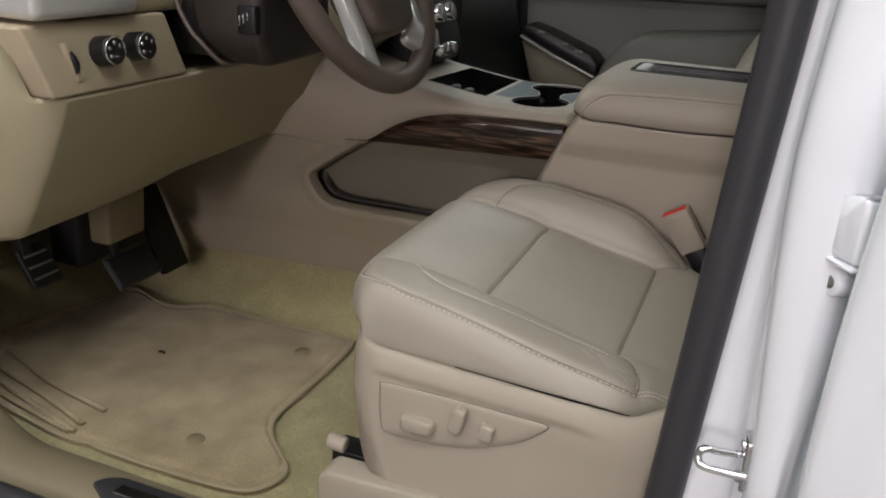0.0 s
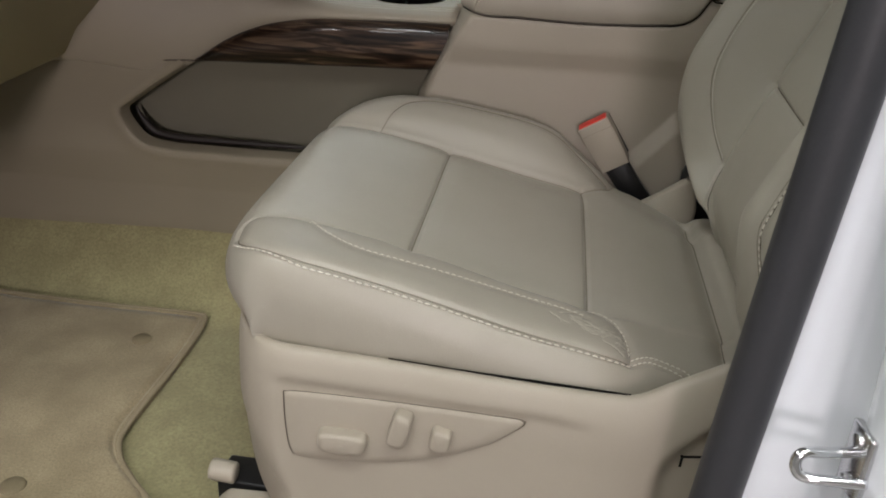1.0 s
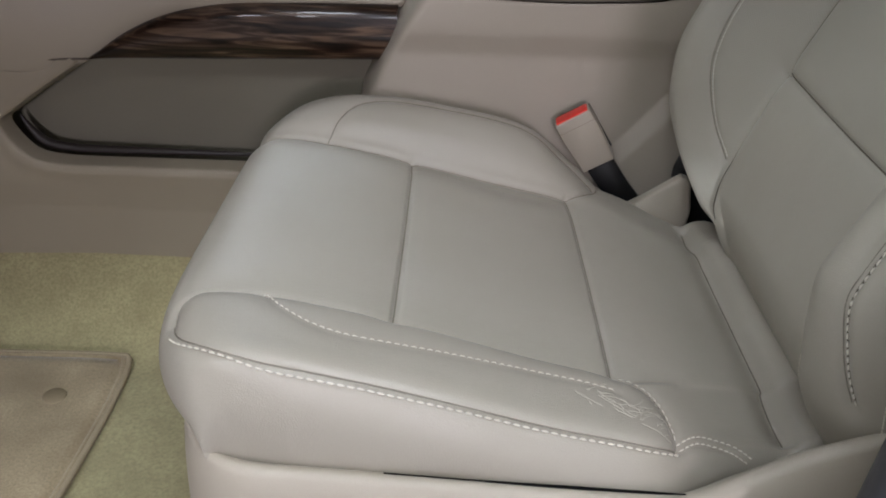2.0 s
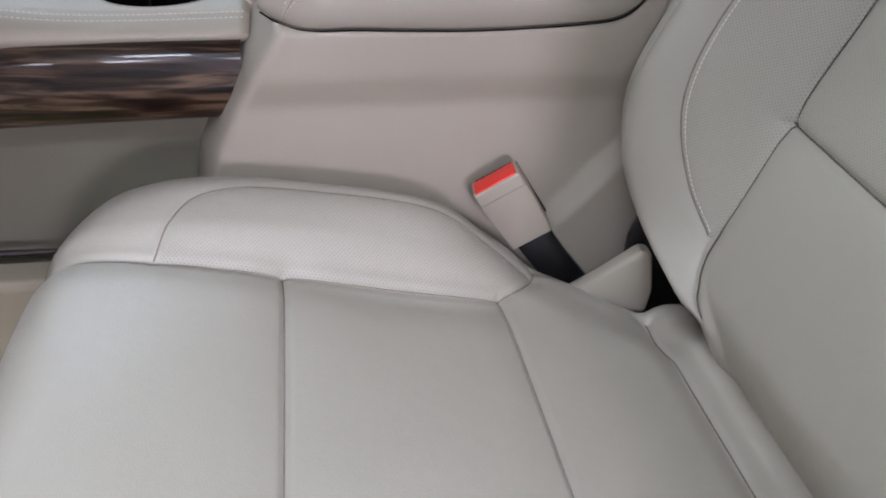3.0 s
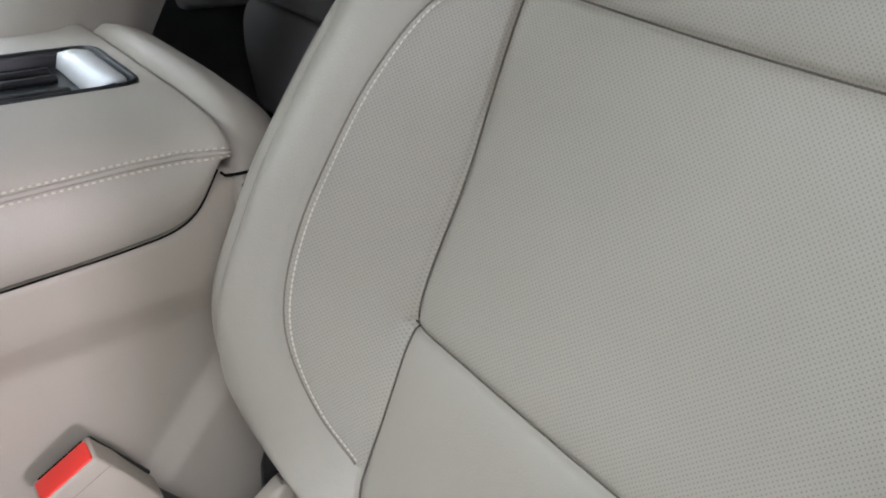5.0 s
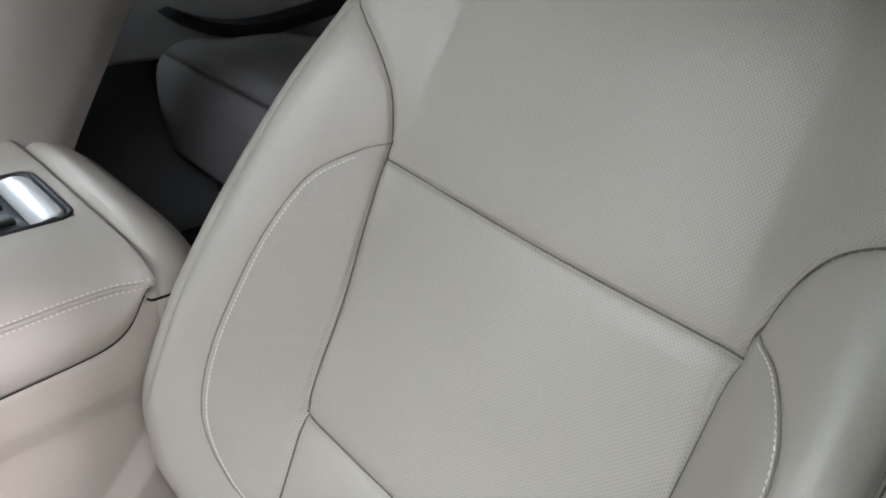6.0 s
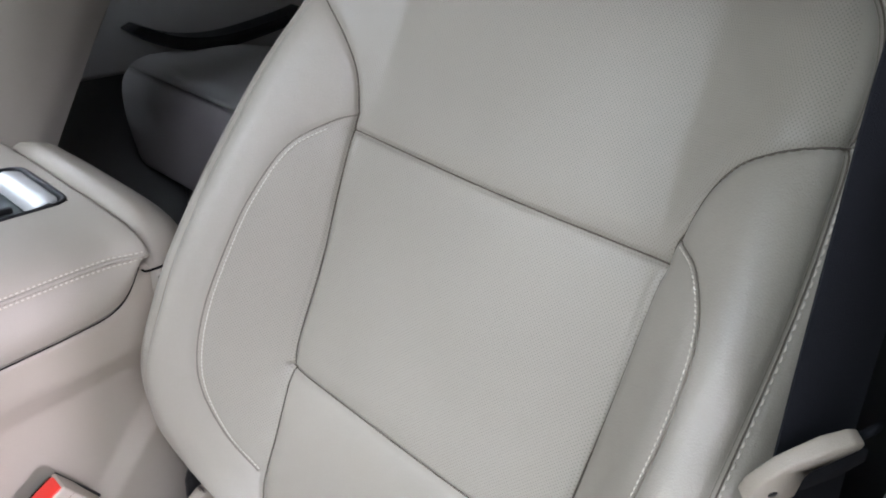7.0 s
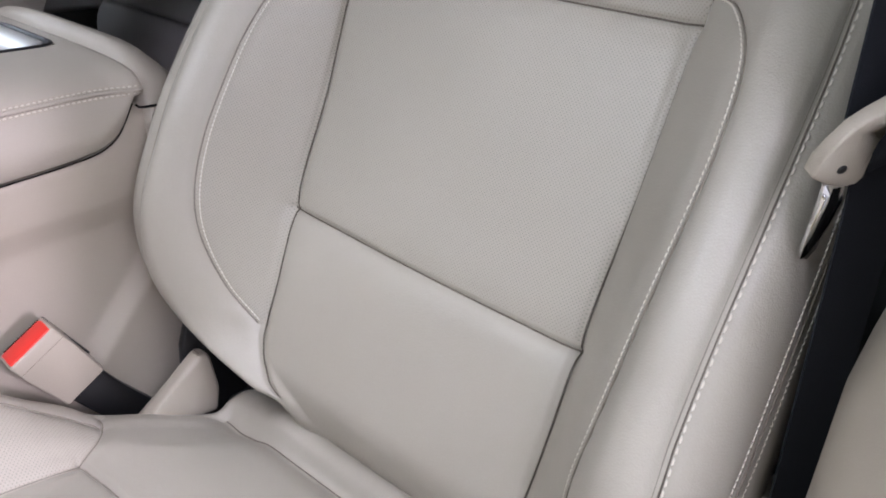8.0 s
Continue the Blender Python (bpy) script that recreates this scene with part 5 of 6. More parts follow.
# latch plate axes: along the grip, down the tongue, through its thickness
GU = Vector((0.57, -0.625, 0.536)).normalized()
GV = Vector((0.405, 0.096, -0.909))
GV = (GV - GU * GV.dot(GU)).normalized()
GN = GU.cross(GV)
GM = Matrix(((GU.x, GV.x, GN.x, 0.628), (GU.y, GV.y, GN.y, -0.260), (GU.z, GV.z, GN.z, 0.612), (0, 0, 0, 1)))
grip = [(-0.001, 0.0018), (0.0045, -0.0045), (0.0105, -0.0100), (0.0202, -0.0155), (0.029, -0.0172), (0.042, -0.0172), (0.054, -0.0155), (0.058, -0.0105), (0.0555, -0.0062), (0.042, -0.0072), (0.032, -0.0060),
        (0.0275, -0.0020), (0.0262, 0.0075), (0.0215, 0.0180), (0.0175, 0.0205), (0.0115, 0.0185), (0.0050, 0.0120)]
part("latch_grip", placed(prism(grip, 2, -0.0042, 0.0042, 0.0017, 3), GM), M_PLASTIC, belt, "tan plastic grip")
part("grip_tray", placed(prism([(0.0255, -0.0040), (0.042, -0.0058), (0.056, -0.0045), (0.0585, 0.001), (0.056, 0.012), (0.042, 0.0185), (0.0235, 0.0185)], 2, -0.0030, 0.0030, 0.0012), GM), M_BELT, belt, "black recess for the webbing")
part("slot", placed(cylinder((0.0124, 0.0055, -0.0048), (0.0124, 0.0055, 0.0048), 0.0024, 14, None, 0.0006), GM), M_BLACK, belt, "small dark rivet hole")
part("tongue", placed(prism([(0.0048, 0.0150), (0.0150, 0.0180), (0.0120, 0.0320), (-0.0040, 0.0600), (-0.0095, 0.0655), (-0.0132, 0.0625), (-0.0115, 0.0560), (0.0020, 0.0270)], 2, -0.0011, 0.0011, 0.0006), GM), M_CHROME, belt, "chrome tongue")
part("tongue_hole", placed(prism([(0.0085, 0.0200), (0.0122, 0.0215), (0.0090, 0.0330), (-0.0045, 0.0565), (-0.0085, 0.0590), (-0.0082, 0.0545), (0.0050, 0.0290)], 2, -0.0013, 0.0013), GM), M_GAP, belt, "dark opening in the tongue")
v, f = tube(spline([tuple(GM @ Vector(q)) for q in ((0.026, 0.006, 0.004), (0.03, 0.016, 0.006), (0.04, 0.017, 0.007), (0.056, 0.006, 0.006), (0.066, -0.002, 0.004))], 0.004), 0.0055, 8, False, 0.35)
part_py("belt_fold", v, f, M_BELT, belt)

# ---- dash over the footwell ----
dash = thing("dashboard", "tan dashboard with knee panel, switches and dark wheel shroud", "dashboard", (0, 0, 0))
rows = []
for y in np.concatenate([np.linspace(-0.425, -0.30, 34), np.linspace(-0.29, 0.30, 40)]):
    e = np.clip((-0.322 - y) / 0.1, 0, 1)
    dx = -0.17 * e**1.35
    top = 0.546 + 0.09 * np.clip((-0.348 - y) / 0.015, 0, 1)
    lowz = float(np.interp(y, [-0.42, -0.2, -0.1, 0.0, 0.15, 0.30], [0.342, 0.347, 0.351, 0.362, 0.366, 0.372]))
    rows.append([(-0.5 + dx, y, 0.40), (-0.33 + dx, y, lowz + 0.004), (-0.306 + dx, y, lowz), (-0.294 + dx, y, lowz + 0.008), (-0.272 + dx, y, lowz + 0.045), (-0.235 + dx, y, 0.455),
                 (-0.205 + dx, y, 0.515), (-0.195 + dx, y, 0.540), (-0.194 + dx, y, top - 0.004), (-0.199 + dx, y, top), (-0.33 + dx, y, top + 0.002)])
v, f = loft(rows)
part_py("knee_panel", v, f, M_DASH, dash, "tan knee panel")
# block takes the darker sill brown so its colour carries the shade
part("column_block", prism([(-0.50, 0.20), (-0.455, 0.20), (-0.44, 0.36), (-0.50, 0.40)], 1, -0.02, 0.075, 0.008, 3), M_SILL, dash, "tan block under the knee panel, darkened in colour for its shade")
part("lower_bracket", prism([(-0.41, 0.40), (-0.40, 0.352), (-0.372, 0.340), (-0.35, 0.346), (-0.34, 0.372)], 1, -0.03, 0.055, 0.004), M_BLACK, dash, "black bracket under the knee panel")
bm = box((-0.36, -0.34, 0.5465), (-0.1925, -0.096, 0.632), 0.005, 3)
for vv in bm.verts:
    if vv.co.z > 0.6:
        vv.co.x -= 0.012
for vv in bm.verts:
    vv.co.y -= 0.3 * (vv.co.z - 0.535)
part("switch_panel", bm, M_TRIM, dash, "tan switch panel")
for y, r in ((-0.2565, 0.019), (-0.199, 0.019)):
    knob = part("knob", cylinder((-0.2, y, 0.594), (-0.1735, y - 0.002, 0.598), r, 32, r * 0.93, 0.002), M_BLACK, dash, "black rotary knob")
    ring = np.array([(-0.173, y - 0.002 + 0.0163 * math.cos(a), 0.598 + 0.0163 * math.sin(a)) for a in np.linspace(0, 2 * math.pi, 40, endpoint=False)])
    v, f = tube(ring, 0.0014, 6, True)
    part_py("chrome_ring", v, f, M_CHROME, knob, "chrome ring")
    for k in range(5):
        a = 0.5 + k * 1.15
        part("marking", cylinder((-0.174, y - 0.002 + 0.0098 * math.cos(a), 0.598 + 0.0098 * math.sin(a)), (-0.1722, y - 0.002 + 0.0098 * math.cos(a), 0.598 + 0.0098 * math.sin(a)), 0.0028, 8), M_CHROME, knob, "pale marking")
wh = part("dimmer_wheel", cylinder((-0.205, -0.3105, 0.5855), (-0.205, -0.3055, 0.587), 0.0195, 28), M_BLACK, dash, "ribbed dimmer wheel")
part("dimmer_bezel", prism([(-0.3225, 0.61), (-0.3135, 0.61), (-0.2945, 0.562), (-0.3035, 0.562)], 0, -0.2, -0.1915, 0.002), M_TRIM, dash)
part("silver_trim", box((-0.34, -0.36, 0.637), (-0.188, -0.19, 0.70), 0.012, 3), M_SATIN, dash, "satin silver air vent surround")
part("upper_panel", box((-0.36, -0.21, 0.632), (-0.21, 0.02, 0.72), 0.012, 3), M_TRIM, dash)
part("column_gap", box((-0.31, -0.082, 0.572), (-0.17, 0.085, 0.75)), M_BLACK, dash, "dark gap behind the shroud")
bm = prism([(-0.07, 0.562), (0.09, 0.566), (0.10, 0.62), (0.09, 0.75), (-0.09, 0.75), (-0.1, 0.6)], 0, -0.21, -0.07, 0.016, 4)
for vv in bm.verts:
    if vv.co.x < -0.14:
        vv.co.x += 0.62 * min(max(0.66 - vv.co.z, 0.0), 0.1)
shroud = part("shroud", bm, M_DARKBROWN, dash, "dark brown steering column shroud")
v, f = tube(spline([(-0.222, -0.094, 0.70), (-0.206, -0.1005, 0.648), (-0.186, -0.1015, 0.612), (-0.170, -0.0965, 0.592), (-0.152, -0.078, 0.565), (-0.148, -0.04, 0.560), (-0.148, 0.07, 0.563)], 0.006), 0.0036, 8)
part_py("collar", v, f, M_RIM, shroud, "brown collar edge")
switch = part("column_switch", box((-0.102, -0.106, 0.611), (-0.072, -0.090, 0.649), 0.004, 3), M_BLACK, shroud, "black switch with chrome marks")
for q in range(3):
    part("chrome_mark", box((-0.0985 + 0.0065 * q, -0.1072, 0.622 + 0.004 * q), (-0.0955 + 0.0065 * q, -0.1055, 0.636 + 0.002 * q), 0.0005), M_CHROME, switch, "thin chrome mark")
part("cluster_back", box((-0.5, -0.1, 0.53), (-0.3, 0.26, 0.9)), M_BLACK, dash)
part("climate_stack", prism([(-0.35, 0.5), (-0.2, 0.5), (-0.12, 0.57), (-0.16, 0.85), (-0.35, 0.85)], 1, 0.30, 0.57, 0.012), M_DASH, dash, "tan centre stack")
part("stack_face", prism([(-0.185, 0.53), (-0.112, 0.575), (-0.15, 0.8), (-0.2, 0.8)], 1, 0.335, 0.535, 0.006), M_BLACK, dash, "black climate control panel")
part("stack_foot", prism([(-0.2, 0.5), (-0.05, 0.505), (-0.04, 0.54), (-0.075, 0.64), (-0.2, 0.66)], 1, 0.455, 0.60, 0.008, 3), M_BLACK, dash, "black control panel foot")
for y in (0.472, 0.525):
    part("climate_knob", cylinder((-0.07, y, 0.595), (-0.035, y, 0.607), 0.02, 28, 0.018, 0.003), M_CHROME, dash, "chrome climate knob")
for y in (0.463, 0.492, 0.521):
    part("stack_key", box((-0.055, y, 0.522), (-0.028, y + 0.024, 0.545), 0.004), M_CHROME, dash, "chrome key")
part("dash_top", box((-0.62, -0.40, 0.80), (-0.22, 1.24, 0.86), 0.02), M_DARKBROWN, dash)
# grey instead of tan: the panel's shade is in its colour
part("glove_panel", box((-0.62, 0.57, 0.38), (-0.26, 1.24, 0.8), 0.02), M_GREY, dash, "glove box panel, grey to carry its shade")
part("dash_core", box((-0.98, -0.35, 0.44), (-0.46, 1.2, 0.8)), M_BLACK, dash)

# ---- steering wheel ----
wheel = thing("steering_wheel", "brown leather steering wheel with silver spoke trim", "steering wheel", (0, 0, 0))
WT = radians(25)
WC = Vector((0.01, 0.02, 0.72))
WM = Matrix.Translation(WC) @ Matrix(((0, -math.sin(WT), math.cos(WT), 0), (1, 0, 0, 0), (0, math.cos(WT), math.sin(WT), 0), (0, 0, 0, 1)))
# wheel axes: first across, second up the wheel, third towards the driver
ring = [WM @ Vector((0.187 * math.cos(a), 0.187 * math.sin(a), 0)) for a in np.linspace(0, 2 * math.pi, 96, endpoint=False)]
v, f = tube([tuple(p) for p in ring], 0.0165, 14, True)
part_py("rim", v, f, M_RIM, wheel, "brown leather rim")
part("hub", placed(prism([(-0.075, 0.05), (-0.062, -0.06), (-0.052, -0.108), (-0.03, -0.122), (0.035, -0.122), (0.075, -0.112), (0.095, -0.06), (0.085, 0.05), (0.05, 0.075), (-0.05, 0.075)], 2, -0.03, 0.022, 0.014, 3), WM), M_RIM, wheel, "brown airbag cover")
for s in (-1, 1):
    part("side_spoke", placed(prism([(s * 0.06, -0.035), (s * 0.178, -0.02), (s * 0.178, 0.03), (s * 0.06, 0.04)], 2, -0.02, 0.0, 0.005), WM), M_DARKBROWN, wheel)
for trim in ([(-0.096, -0.04), (-0.066, -0.04), (-0.058, -0.12), (-0.056, -0.162), (-0.072, -0.158), (-0.094, -0.143), (-0.088, -0.12)],
             [(0.098, -0.04), (0.086, -0.112), (0.054, -0.127), (0.058, -0.138), (0.098, -0.158), (0.158, -0.155), (0.174, -0.128), (0.122, -0.108), (0.128, -0.04)]):
    part("spoke_trim", placed(prism(trim, 2, -0.008, 0.008, 0.004, 3), WM), M_SATIN, wheel, "satin silver lower spoke trim")
part("column", cylinder(WM @ Vector((0, 0, -0.02)), WM @ Vector((0, 0, -0.14)), 0.04, 24), M_DARKBROWN, wheel)

# ---- pedals ----
brake = thing("brake_pedal", "black rubber brake pedal on a steel arm", "pedal", (0, 0, 0))
PM = Matrix.Translation((-0.47, 0.05, 0.135)) @ Euler((0, radians(-35), 0)).to_matrix().to_4x4()
part("pad", placed(box((-0.008, -0.055, -0.03), (0.008, 0.055, 0.03), 0.005), PM), M_PEDAL, brake, "ribbed black rubber pad")
part("pad_rim", placed(box((-0.003, -0.0575, -0.0325), (0.0045, 0.0575, 0.0325), 0.003), PM), M_RUBBER, brake, "thin grey pad rim")
part("arm", prism([(-0.49, 0.14), (-0.48, 0.14), (-0.56, 0.5), (-0.585, 0.5)], 1, 0.02, 0.036, 0.003), M_PEDAL, brake)
gas = thing("accelerator_pedal", "black hanging accelerator pedal", "pedal", (0, 0, 0))
part("pad", prism([(-0.5, 0.07), (-0.485, 0.075), (-0.555, 0.24), (-0.57, 0.235)], 1, 0.155, 0.228, 0.004), M_PEDAL, gas)
part("arm", prism([(-0.56, 0.2), (-0.55, 0.2), (-0.6, 0.5), (-0.62, 0.5)], 1, 0.185, 0.205, 0.003), M_PEDAL, gas)
part("housing", box((-0.68, 0.05, 0.10), (-0.60, 0.25, 0.44), 0.01), M_PEDAL, gas, "black pedal housing")
park = thing("parking_brake_pedal", "black parking brake pedal with pale rubber pad", "pedal", (0, 0, 0))
PK = Matrix.Translation((-0.50, -0.133, 0.197)) @ Euler((0, radians(-30), 0)).to_matrix().to_4x4()
pad_ = part("pad", placed(box((-0.006, -0.03, -0.036), (0.006, 0.03, 0.036), 0.004), PK), M_PEDAL, park)
for z in (-0.02, 0.0, 0.02):
    part("rib", placed(box((0.0045, -0.024, z - 0.0022), (0.0078, 0.024, z + 0.0022), 0.001), PK), M_GREY, pad_, "pale rubber rib")
part("arm", prism([(-0.52, 0.197), (-0.5, 0.197), (-0.56, 0.45), (-0.59, 0.45)], 1, -0.155, -0.135, 0.003), M_PEDAL, park)

# ---- floor mat ----
mat_line = spline([(-0.648, -0.10), (-0.638, 0.03), (-0.625, 0.14), (-0.612, 0.188), (-0.585, 0.186), (-0.53, 0.166), (-0.485, 0.157), (-0.455, 0.168), (-0.425, 0.199), (-0.39, 0.198), (-0.25, 0.196), (-0.10, 0.200),
                   (-0.074, 0.186), (-0.066, 0.1), (-0.066, 0.0), (-0.066, -0.085), (-0.050, -0.128), (-0.014, -0.166), (0.02, -0.195), (0.03, -0.222), (0.012, -0.262), (-0.03, -0.278), (-0.15, -0.284),
                   (-0.252, -0.283), (-0.272, -0.279), (-0.31, -0.284), (-0.40, -0.273), (-0.50, -0.252), (-0.59, -0.205), (-0.632, -0.155), (-0.648, -0.10)], 0.009)[:-1]
RIBS = [(-0.609, -0.127, -0.313, -0.206, -0.012), (-0.555, -0.186, -0.316, -0.250, 0.003), (-0.545, -0.210, -0.313, -0.271, -0.002), (-0.520, -0.2365, -0.318, -0.2745, -0.002)]
floor_z = lambda x: -0.006 + 0.40 * np.clip((-0.62 - x) / 0.38, 0, 1) ** 1.25
c = np.array((-0.3, -0.03))
rings = []
for k, h in ((1.0, -0.004), (1.0, 0.009), (0.992, 0.0118), (0.978, 0.0122), (0.968, 0.0116), (0.961, 0.0072), (0.953, 0.0112), (0.9, 0.0115), (0.75, 0.012), (0.5, 0.012), (0.25, 0.012), (0.01, 0.012)):
    q = c + (mat_line - c) * k
    rings.append(np.column_stack([q, floor_z(q[:, 0]) + h]))
v, f = loft(rings, True)
fmat = part_py("floor_mat", v, f, M_MAT)
tagged(fmat, "worn tan carpet floor mat with bound edge and heel ribs", "floor mat")
v, f = tube(np.column_stack([mat_line, floor_z(mat_line[:, 0]) + 0.0095]), 0.0036, 8, True)
part_py("binding", v, f, M_MATEDGE, fmat, "bound tan edge")
# heel ribs with a dark groove beside each
for k, (x0, y0, x1, y1, bow) in enumerate(RIBS):
    line = spline([(x0, y0, 0.0095), (0.5 * (x0 + x1), 0.5 * (y0 + y1) + bow, 0.0098), (x1, y1, 0.0090)], 0.01)
    v, f = tube(line, 0.0050, 8, False, 0.9)
    part_py("heel_rib", v, f, M_MAT, fmat)
    v, f = tube(line + (0.001, -0.0062, 0.0024), 0.0013, 6)
    part_py("rib_groove", v, f, M_STUD, fmat, "dark groove beside the rib")
for x, y in ((-0.139, 0.110), (-0.138, -0.203)):
    part("stud", cylinder((x, y, 0.004), (x, y, 0.0085), 0.016, 24, 0.013), M_STUD, fmat, "round fixing stud")

v, f = tube(spline([(-0.364, -0.018, 0.0125), (-0.359, -0.016, 0.013), (-0.352, -0.017, 0.0125)], 0.003), 0.0022, 6)
part_py("burn_mark", v, f, M_BLACK, fmat, "small dark burn mark")

# ---- sill, runner cover ----
rows = []
for x in np.linspace(-0.75, 0.62, 60):
    k = 0.028 * np.clip((-0.27 - x) / 0.16, 0, 1) ** 1.5
    h = float(np.interp(x, [-0.75, -0.66, -0.58, -0.52, -0.46, -0.41, -0.37, -0.33, -0.29], [0.60, 0.50, 0.28, 0.15, 0.07, 0.035, 0.015, 0.004, 0.0]))
    rows.append([(x, -0.334 + k, -0.02), (x, -0.337 + k, 0.016 + h), (x, -0.343 + k, 0.036 + h), (x, -0.356 + k, 0.050 + h), (x, -0.38, 0.057 + h), (x, -0.41, 0.056 + h), (x, -0.43, 0.045 + h), (x, -0.438, 0.02), (x, -0.44, -0.06)])
v, f = loft(rows)
sill = tagged(part_py("sill_trim", v, f, M_SILL), "tan plastic door sill trim along the floor", "trim", "", "structure")
# out of view, added to block side light from dash and footwell
structure("hinge_pillar", box((-1.0, -0.47, -0.1), (-0.60, -0.42, 0.80), 0.01), M_SILL, "unseen tan kick panel that blocks side light from the footwell", "pillar")
plate_ = thing("sill_plate", "dark metal scuff plate on the door sill", "scuff plate", (0, 0, 0))
part("plate", prism([(-0.142, -0.404), (-0.128, -0.386), (-0.11, -0.378), (0.45, -0.366), (0.45, -0.425), (-0.1, -0.425)], 2, 0.05, 0.064, 0.004), M_RUBBER, plate_)
part("strip", box((-0.10, -0.412, 0.0645), (0.42, -0.394, 0.0665), 0.001), M_STEEL, plate_)
v, f = tube([(x, -0.452, 0.04) for x in np.linspace(-0.75, 0.6, 40)], 0.014, 10)
tagged(part_py("sill_gasket", v, f, M_RUBBER), "black rubber door seal along the sill", "door seal", "", "structure")
cover = thing("runner_cover", "tan plastic cover over the seat runner's foot", "cover", (0, 0, 0))
part("cover_body", prism([(0.128, -0.005), (0.13, 0.085), (0.142, 0.098), (0.34, 0.106), (0.6, 0.11), (0.62, -0.005)], 1, -0.292, -0.25, 0.006, 3), M_PLASTIC, cover)
part("end_cap", cylinder((0.118, -0.24, 0.107), (0.145, -0.24, 0.105), 0.011, 18, None, 0.003), M_PLASTIC, cover, "tan runner end cap")

# ---- door pillar with seal and striker ----
pillar = thing("door_pillar", "white painted door pillar with black rubber seal", "pillar", (0.6, -0.4, GROUND + 0.4), "", "structure")
pillar.location = (0, 0, 0)
plan = np.array([(0.575, -0.360, 0), (0.586, -0.364, 0), (0.599, -0.368, 0.35), (0.607, -0.376, 0.6), (0.611, -0.39, 0.65), (0.614, -0.4035, 0.75), (0.6135, -0.406, 0.9), (0.611, -0.409, 1), (0.6105, -0.42, 1),
                 (0.615, -0.433, 1), (0.626, -0.441, 0.9), (0.642, -0.443, 0.5), (0.656, -0.436, 0.1), (0.668, -0.428, 0), (0.70, -0.425, 0)])
plan = spline(plan, 0.002)
rows = []
for z in np.linspace(-0.3, 1.2, 40):
    slide = float(smooth([-0.3, 0.2, 0.35, 0.5, 0.65, 0.8, 1.2], [0.036, 0.028, 0.016, -0.003, -0.015, -0.014, -0.012])(z))
    rows.append([(x + 0.062 * (z - 0.35) + slide * w, y, z) for x, y, w in plan])
v, f = loft(rows)
part_py("painted_jamb", v, f, M_WHITE, pillar, "glossy white paint")
rows = []
for z in np.linspace(-0.1, 1.2, 30):
    d = 0.062 * (z - 0.35)
    rows.append([(0.5675 + 0.0175 * math.cos(a) + d, -0.366 + 0.014 * math.sin(a), z) for a in np.linspace(0, 2 * math.pi, 18, endpoint=False)])
v, f = loft(rows, True)
part_py("rubber_seal", v, f, M_RUBBER, pillar, "dark grey rubber door seal")
trim = [(0.573, -0.356), (0.582, -0.338), (0.597, -0.318), (0.615, -0.305), (0.65, -0.296), (0.7, -0.294), (0.78, -0.315), (0.80, -0.40)]
for z0, z1, m, lab in ((-0.02, 0.6, M_PLASTIC, "tan plastic inner pillar trim"), (0.6, 1.2, M_PILLAR, "dark grey-green upper pillar trim")):
    rows = []
    for z in np.linspace(z0, z1, 24):
        d = 0.062 * (z - 0.35)
        k = float(np.interp(z, [0, 0.5, 0.6, 0.75, 1.2], [0, 0, 0.3, 0.7, 0.8]))
        rows.append([(x + d + k * 0.06 * np.clip((y + 0.36) / 0.06, 0, 1), y - k * 0.05 * np.clip((y + 0.36) / 0.06, 0, 1), z) for x, y in spline(trim, 0.008)])
    v, f = loft(rows)
    part_py("inner_trim", v, f, m, pillar, lab)
door = thing("rear_door", "white painted rear door edge beside the pillar", "car door", (0, 0, 0))
plan = spline([(0.70, -0.452), (0.672, -0.457), (0.654, -0.465), (0.648, -0.476), (0.650, -0.494), (0.675, -0.512), (0.70, -0.523), (0.8, -0.54), (1.2, -0.555), (2.0, -0.555)], 0.006)
edge_at = smooth([-0.25, 0.1, 0.3, 0.52, 0.74], [0.008, 0.011, 0.0145, 0.0150, 0.0300])
v, f = loft([[(x + float(edge_at(z)), y, z) for x, y in plan] for z in np.linspace(-0.25, 0.74, 18)])
part_py("door_skin", v, f, M_WHITE, door, "glossy white paint")
striker = thing("door_striker", "chrome door striker loop bolted to the pillar", "door striker", (0, 0, 0))
loop = spline([(0.628, -0.411, 0.3535), (0.606, -0.417, 0.3535), (0.591, -0.4205, 0.3542), (0.5865, -0.4222, 0.3485), (0.588, -0.4245, 0.3418), (0.594, -0.4258, 0.3395), (0.606, -0.427, 0.3402), (0.628, -0.4275, 0.3412)], 0.002)
v, f = tube(loop, 0.0036, 12)
part_py("loop", v, f, M_CHROME, striker, "chrome loop")
SP = Matrix.Translation((0.6235, -0.4155, 0.349)) @ Euler((0, 0, radians(-82))).to_matrix().to_4x4()
part("base_plate", placed(box((-0.0125, -0.002, -0.024), (0.0125, 0.004, 0.024), 0.0018), SP), M_STEEL, striker, "zinc base plate")
for z in (0.015, -0.016):
    part("bolt", placed(cylinder((0, 0.004, z), (0, -0.005, z), 0.0062, 20, 0.0055, 0.001), SP), M_STEEL, striker, "steel bolt")

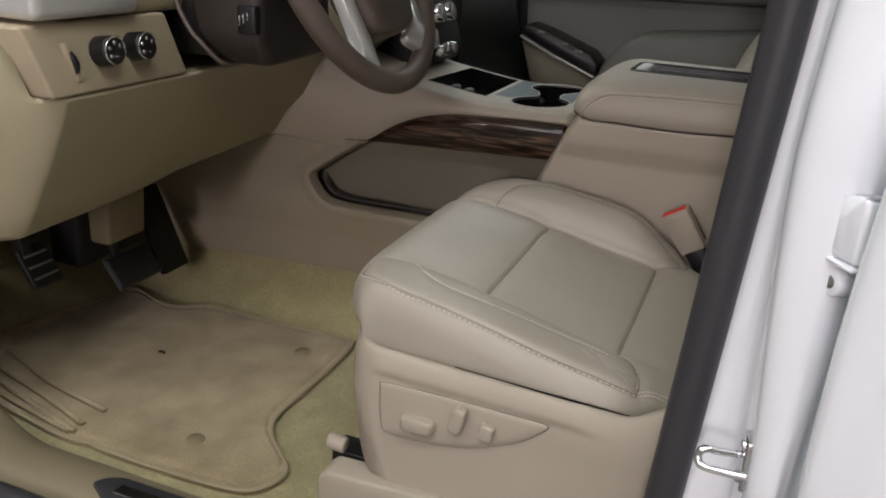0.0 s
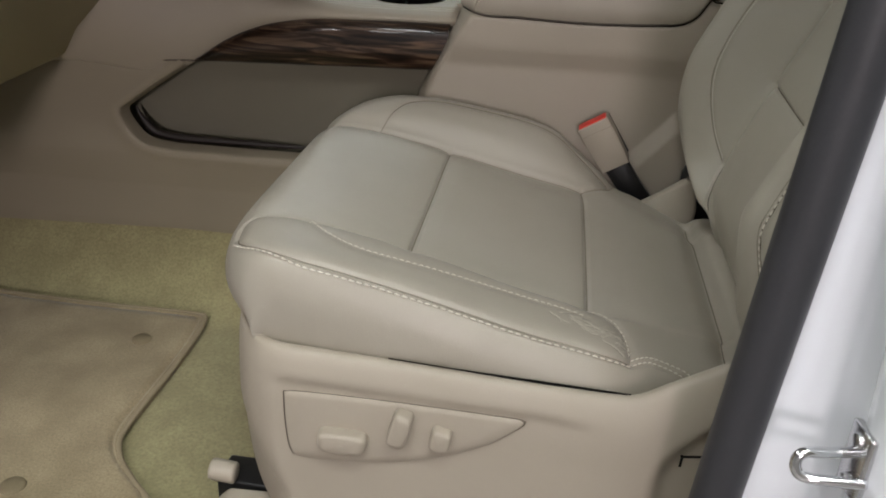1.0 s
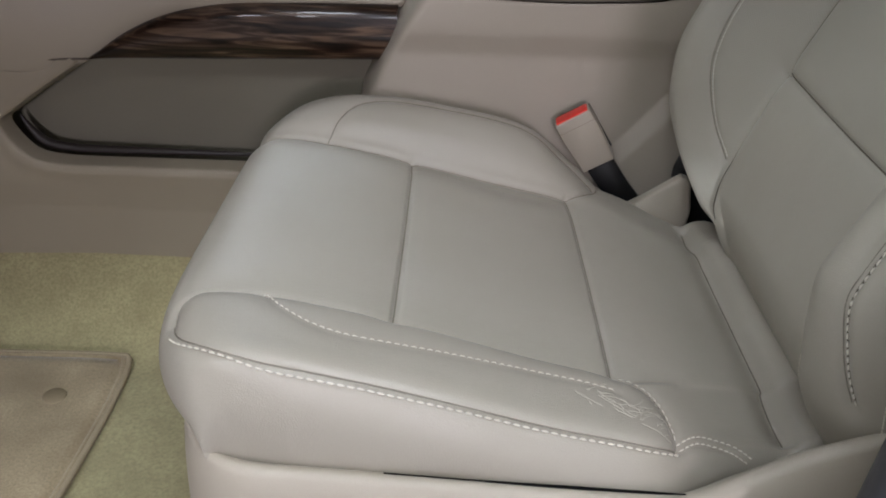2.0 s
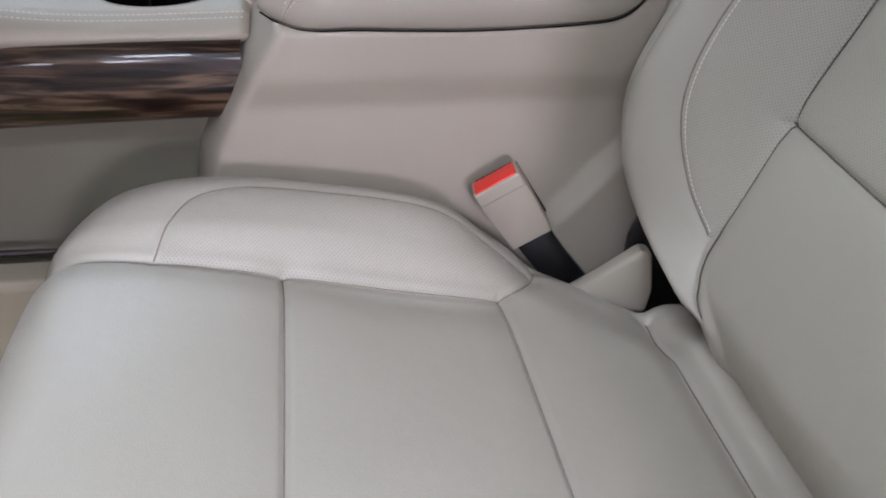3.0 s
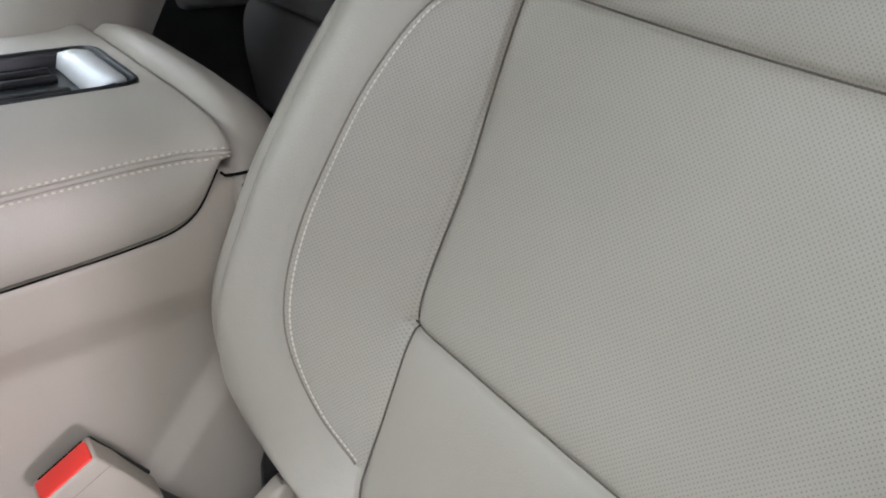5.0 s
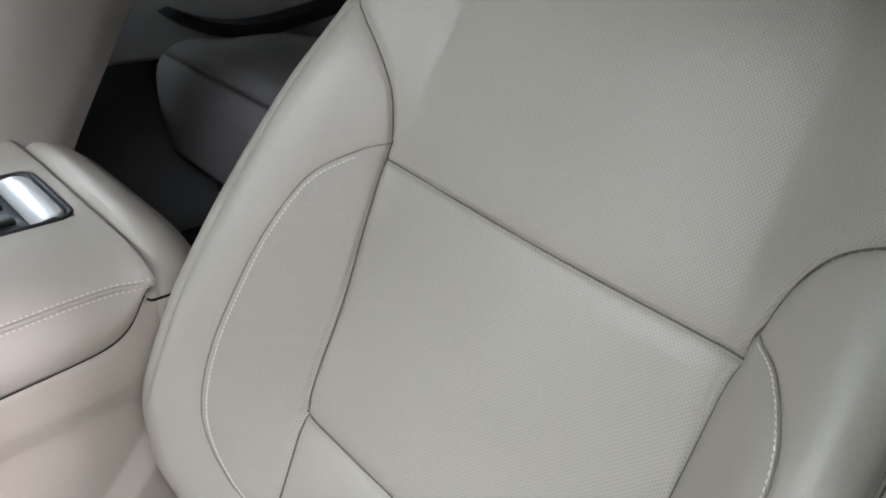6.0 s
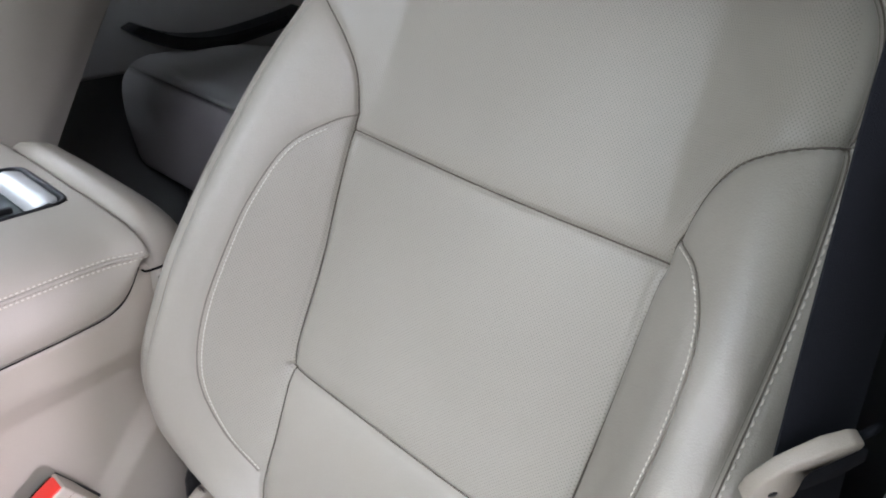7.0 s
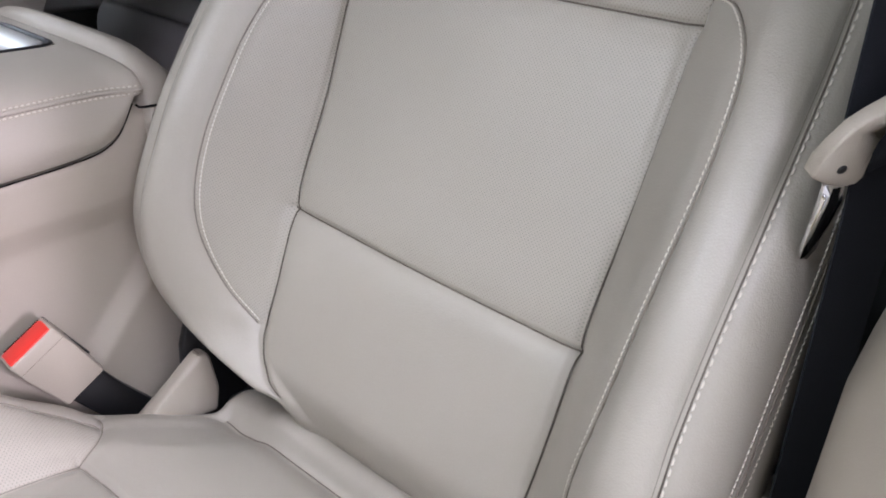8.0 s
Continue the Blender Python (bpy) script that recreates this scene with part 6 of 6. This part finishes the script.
# ---- across the cabin: passenger door furniture, second row ----
# door panel in grey, the far side's shade put into the colour
pdoor = thing("passenger_door_trim", "passenger door panel, grey-green to carry its shade, with black switch trim", "door panel", (0, 0, 0))
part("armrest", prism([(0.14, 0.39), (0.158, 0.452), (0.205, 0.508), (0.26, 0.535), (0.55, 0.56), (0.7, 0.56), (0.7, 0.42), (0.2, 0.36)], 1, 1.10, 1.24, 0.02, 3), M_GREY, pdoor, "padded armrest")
part("switch_trim", prism([(-0.07, 0.51), (-0.05, 0.535), (0.0, 0.52), (0.128, 0.473), (0.15, 0.445), (0.143, 0.415), (0.03, 0.462)], 1, 1.10, 1.20, 0.006), M_BLACK, pdoor, "gloss black switch panel")
part("switch_rail", prism([(-0.066, 0.505), (0.03, 0.462), (0.142, 0.417), (0.142, 0.411), (0.03, 0.455), (-0.066, 0.499)], 1, 1.096, 1.15, 0.002), M_SATIN, pdoor, "thin silver rail")
for x, z in ((0.045, 0.487), (0.085, 0.472), (-0.02, 0.512)):
    part("window_switch", box((x, 1.095, z), (x + 0.022, 1.13, z + 0.008), 0.002), M_GREY, pdoor)
part("pull_pocket", prism([(-0.075, 0.49), (0.03, 0.45), (0.14, 0.40), (0.13, 0.345), (0.05, 0.33), (-0.04, 0.38)], 1, 1.13, 1.24, 0.012, 3), M_POCKET, pdoor, "taupe pull cup")
part("kick_panel", prism([(-0.62, 0.0), (-0.07, 0.0), (-0.05, 0.37), (-0.09, 0.45), (-0.092, 0.62), (-0.62, 0.66)], 1, 1.16, 1.245, 0.02, 3), M_BLACK, pdoor, "black lower front panel")
part("upper_pad", prism([(-0.4, 0.6), (0.7, 0.62), (0.7, 0.74), (-0.4, 0.74)], 1, 1.18, 1.24, 0.02, 3), M_GREY, pdoor)
rdoor = thing("rear_door_trim", "dark rear door panel with black curved pull", "door panel", (0, 0, 0))
part("pull", prism([tuple(q) for q in spline([(1.073, 0.488), (1.085, 0.499), (1.174, 0.464), (1.283, 0.453), (1.43, 0.470), (1.50, 0.485), (1.50, 0.460), (1.43, 0.446), (1.283, 0.427), (1.174, 0.438), (1.09, 0.472), (1.073, 0.488)], 0.03)[:-1]], 1, 1.15, 1.2, 0.003), M_BLACK, rdoor, "black curved pull")
part("rear_pad", prism([(0.95, 0.395), (1.7, 0.385), (1.7, 0.58), (0.95, 0.62)], 1, 1.2, 1.24, 0.012), M_REARSEAT, rdoor)
rseat = thing("bench_seat", "shaded grey-tan second row seat cushion and backrest", "car seat", (0, 0, 0))
part("cushion", prism([(1.07, 0.2), (1.045, 0.33), (1.048, 0.40), (1.09, 0.436), (1.3, 0.43), (1.6, 0.36), (1.6, 0.18)], 1, 0.68, 1.195, 0.03, 4), M_REARSEAT, rseat)
part("backrest", prism([(1.58, 0.3), (1.72, 0.98), (1.84, 0.98), (1.74, 0.3)], 1, 0.62, 1.16, 0.04, 4), M_REARSEAT, rseat)
part("base", box((1.12, 0.66, 0.0), (1.55, 1.12, 0.2), 0.02), M_BLACK, rseat)
hinge = thing("rear_door_hinge", "white painted rear door hinge with round painted bolt", "hinge", (0, 0, 0))
HM = Matrix.Translation((0.660, -0.438, 0.575)) @ Euler((0, 0, radians(-55))).to_matrix().to_4x4()
leaf = [tuple(q) for q in spline([(-0.018, -0.022), (-0.0185, -0.004), (-0.0165, 0.008), (-0.010, 0.019), (0.002, 0.0255), (0.016, 0.028), (0.022, 0.028)], 0.004)] + [(0.024, -0.022)]
part("leaf", placed(prism(leaf, 1, -0.012, 0.004, 0.0045, 4), HM), M_WHITE, hinge)
part("leaf_foot", placed(box((-0.0195, -0.014, -0.026), (0.024, 0.004, -0.0225), 0.0015), HM), M_WHITE, hinge)
part("bolt", placed(cylinder((0, 0.004, -0.042), (0, -0.009, -0.042), 0.0125, 24, 0.011, 0.0015), HM), M_WHITE, hinge, "painted bolt head")
part("bolt_hole", placed(cylinder((0, -0.008, -0.042), (0, -0.0096, -0.042), 0.005, 12), HM), M_GREY, hinge)
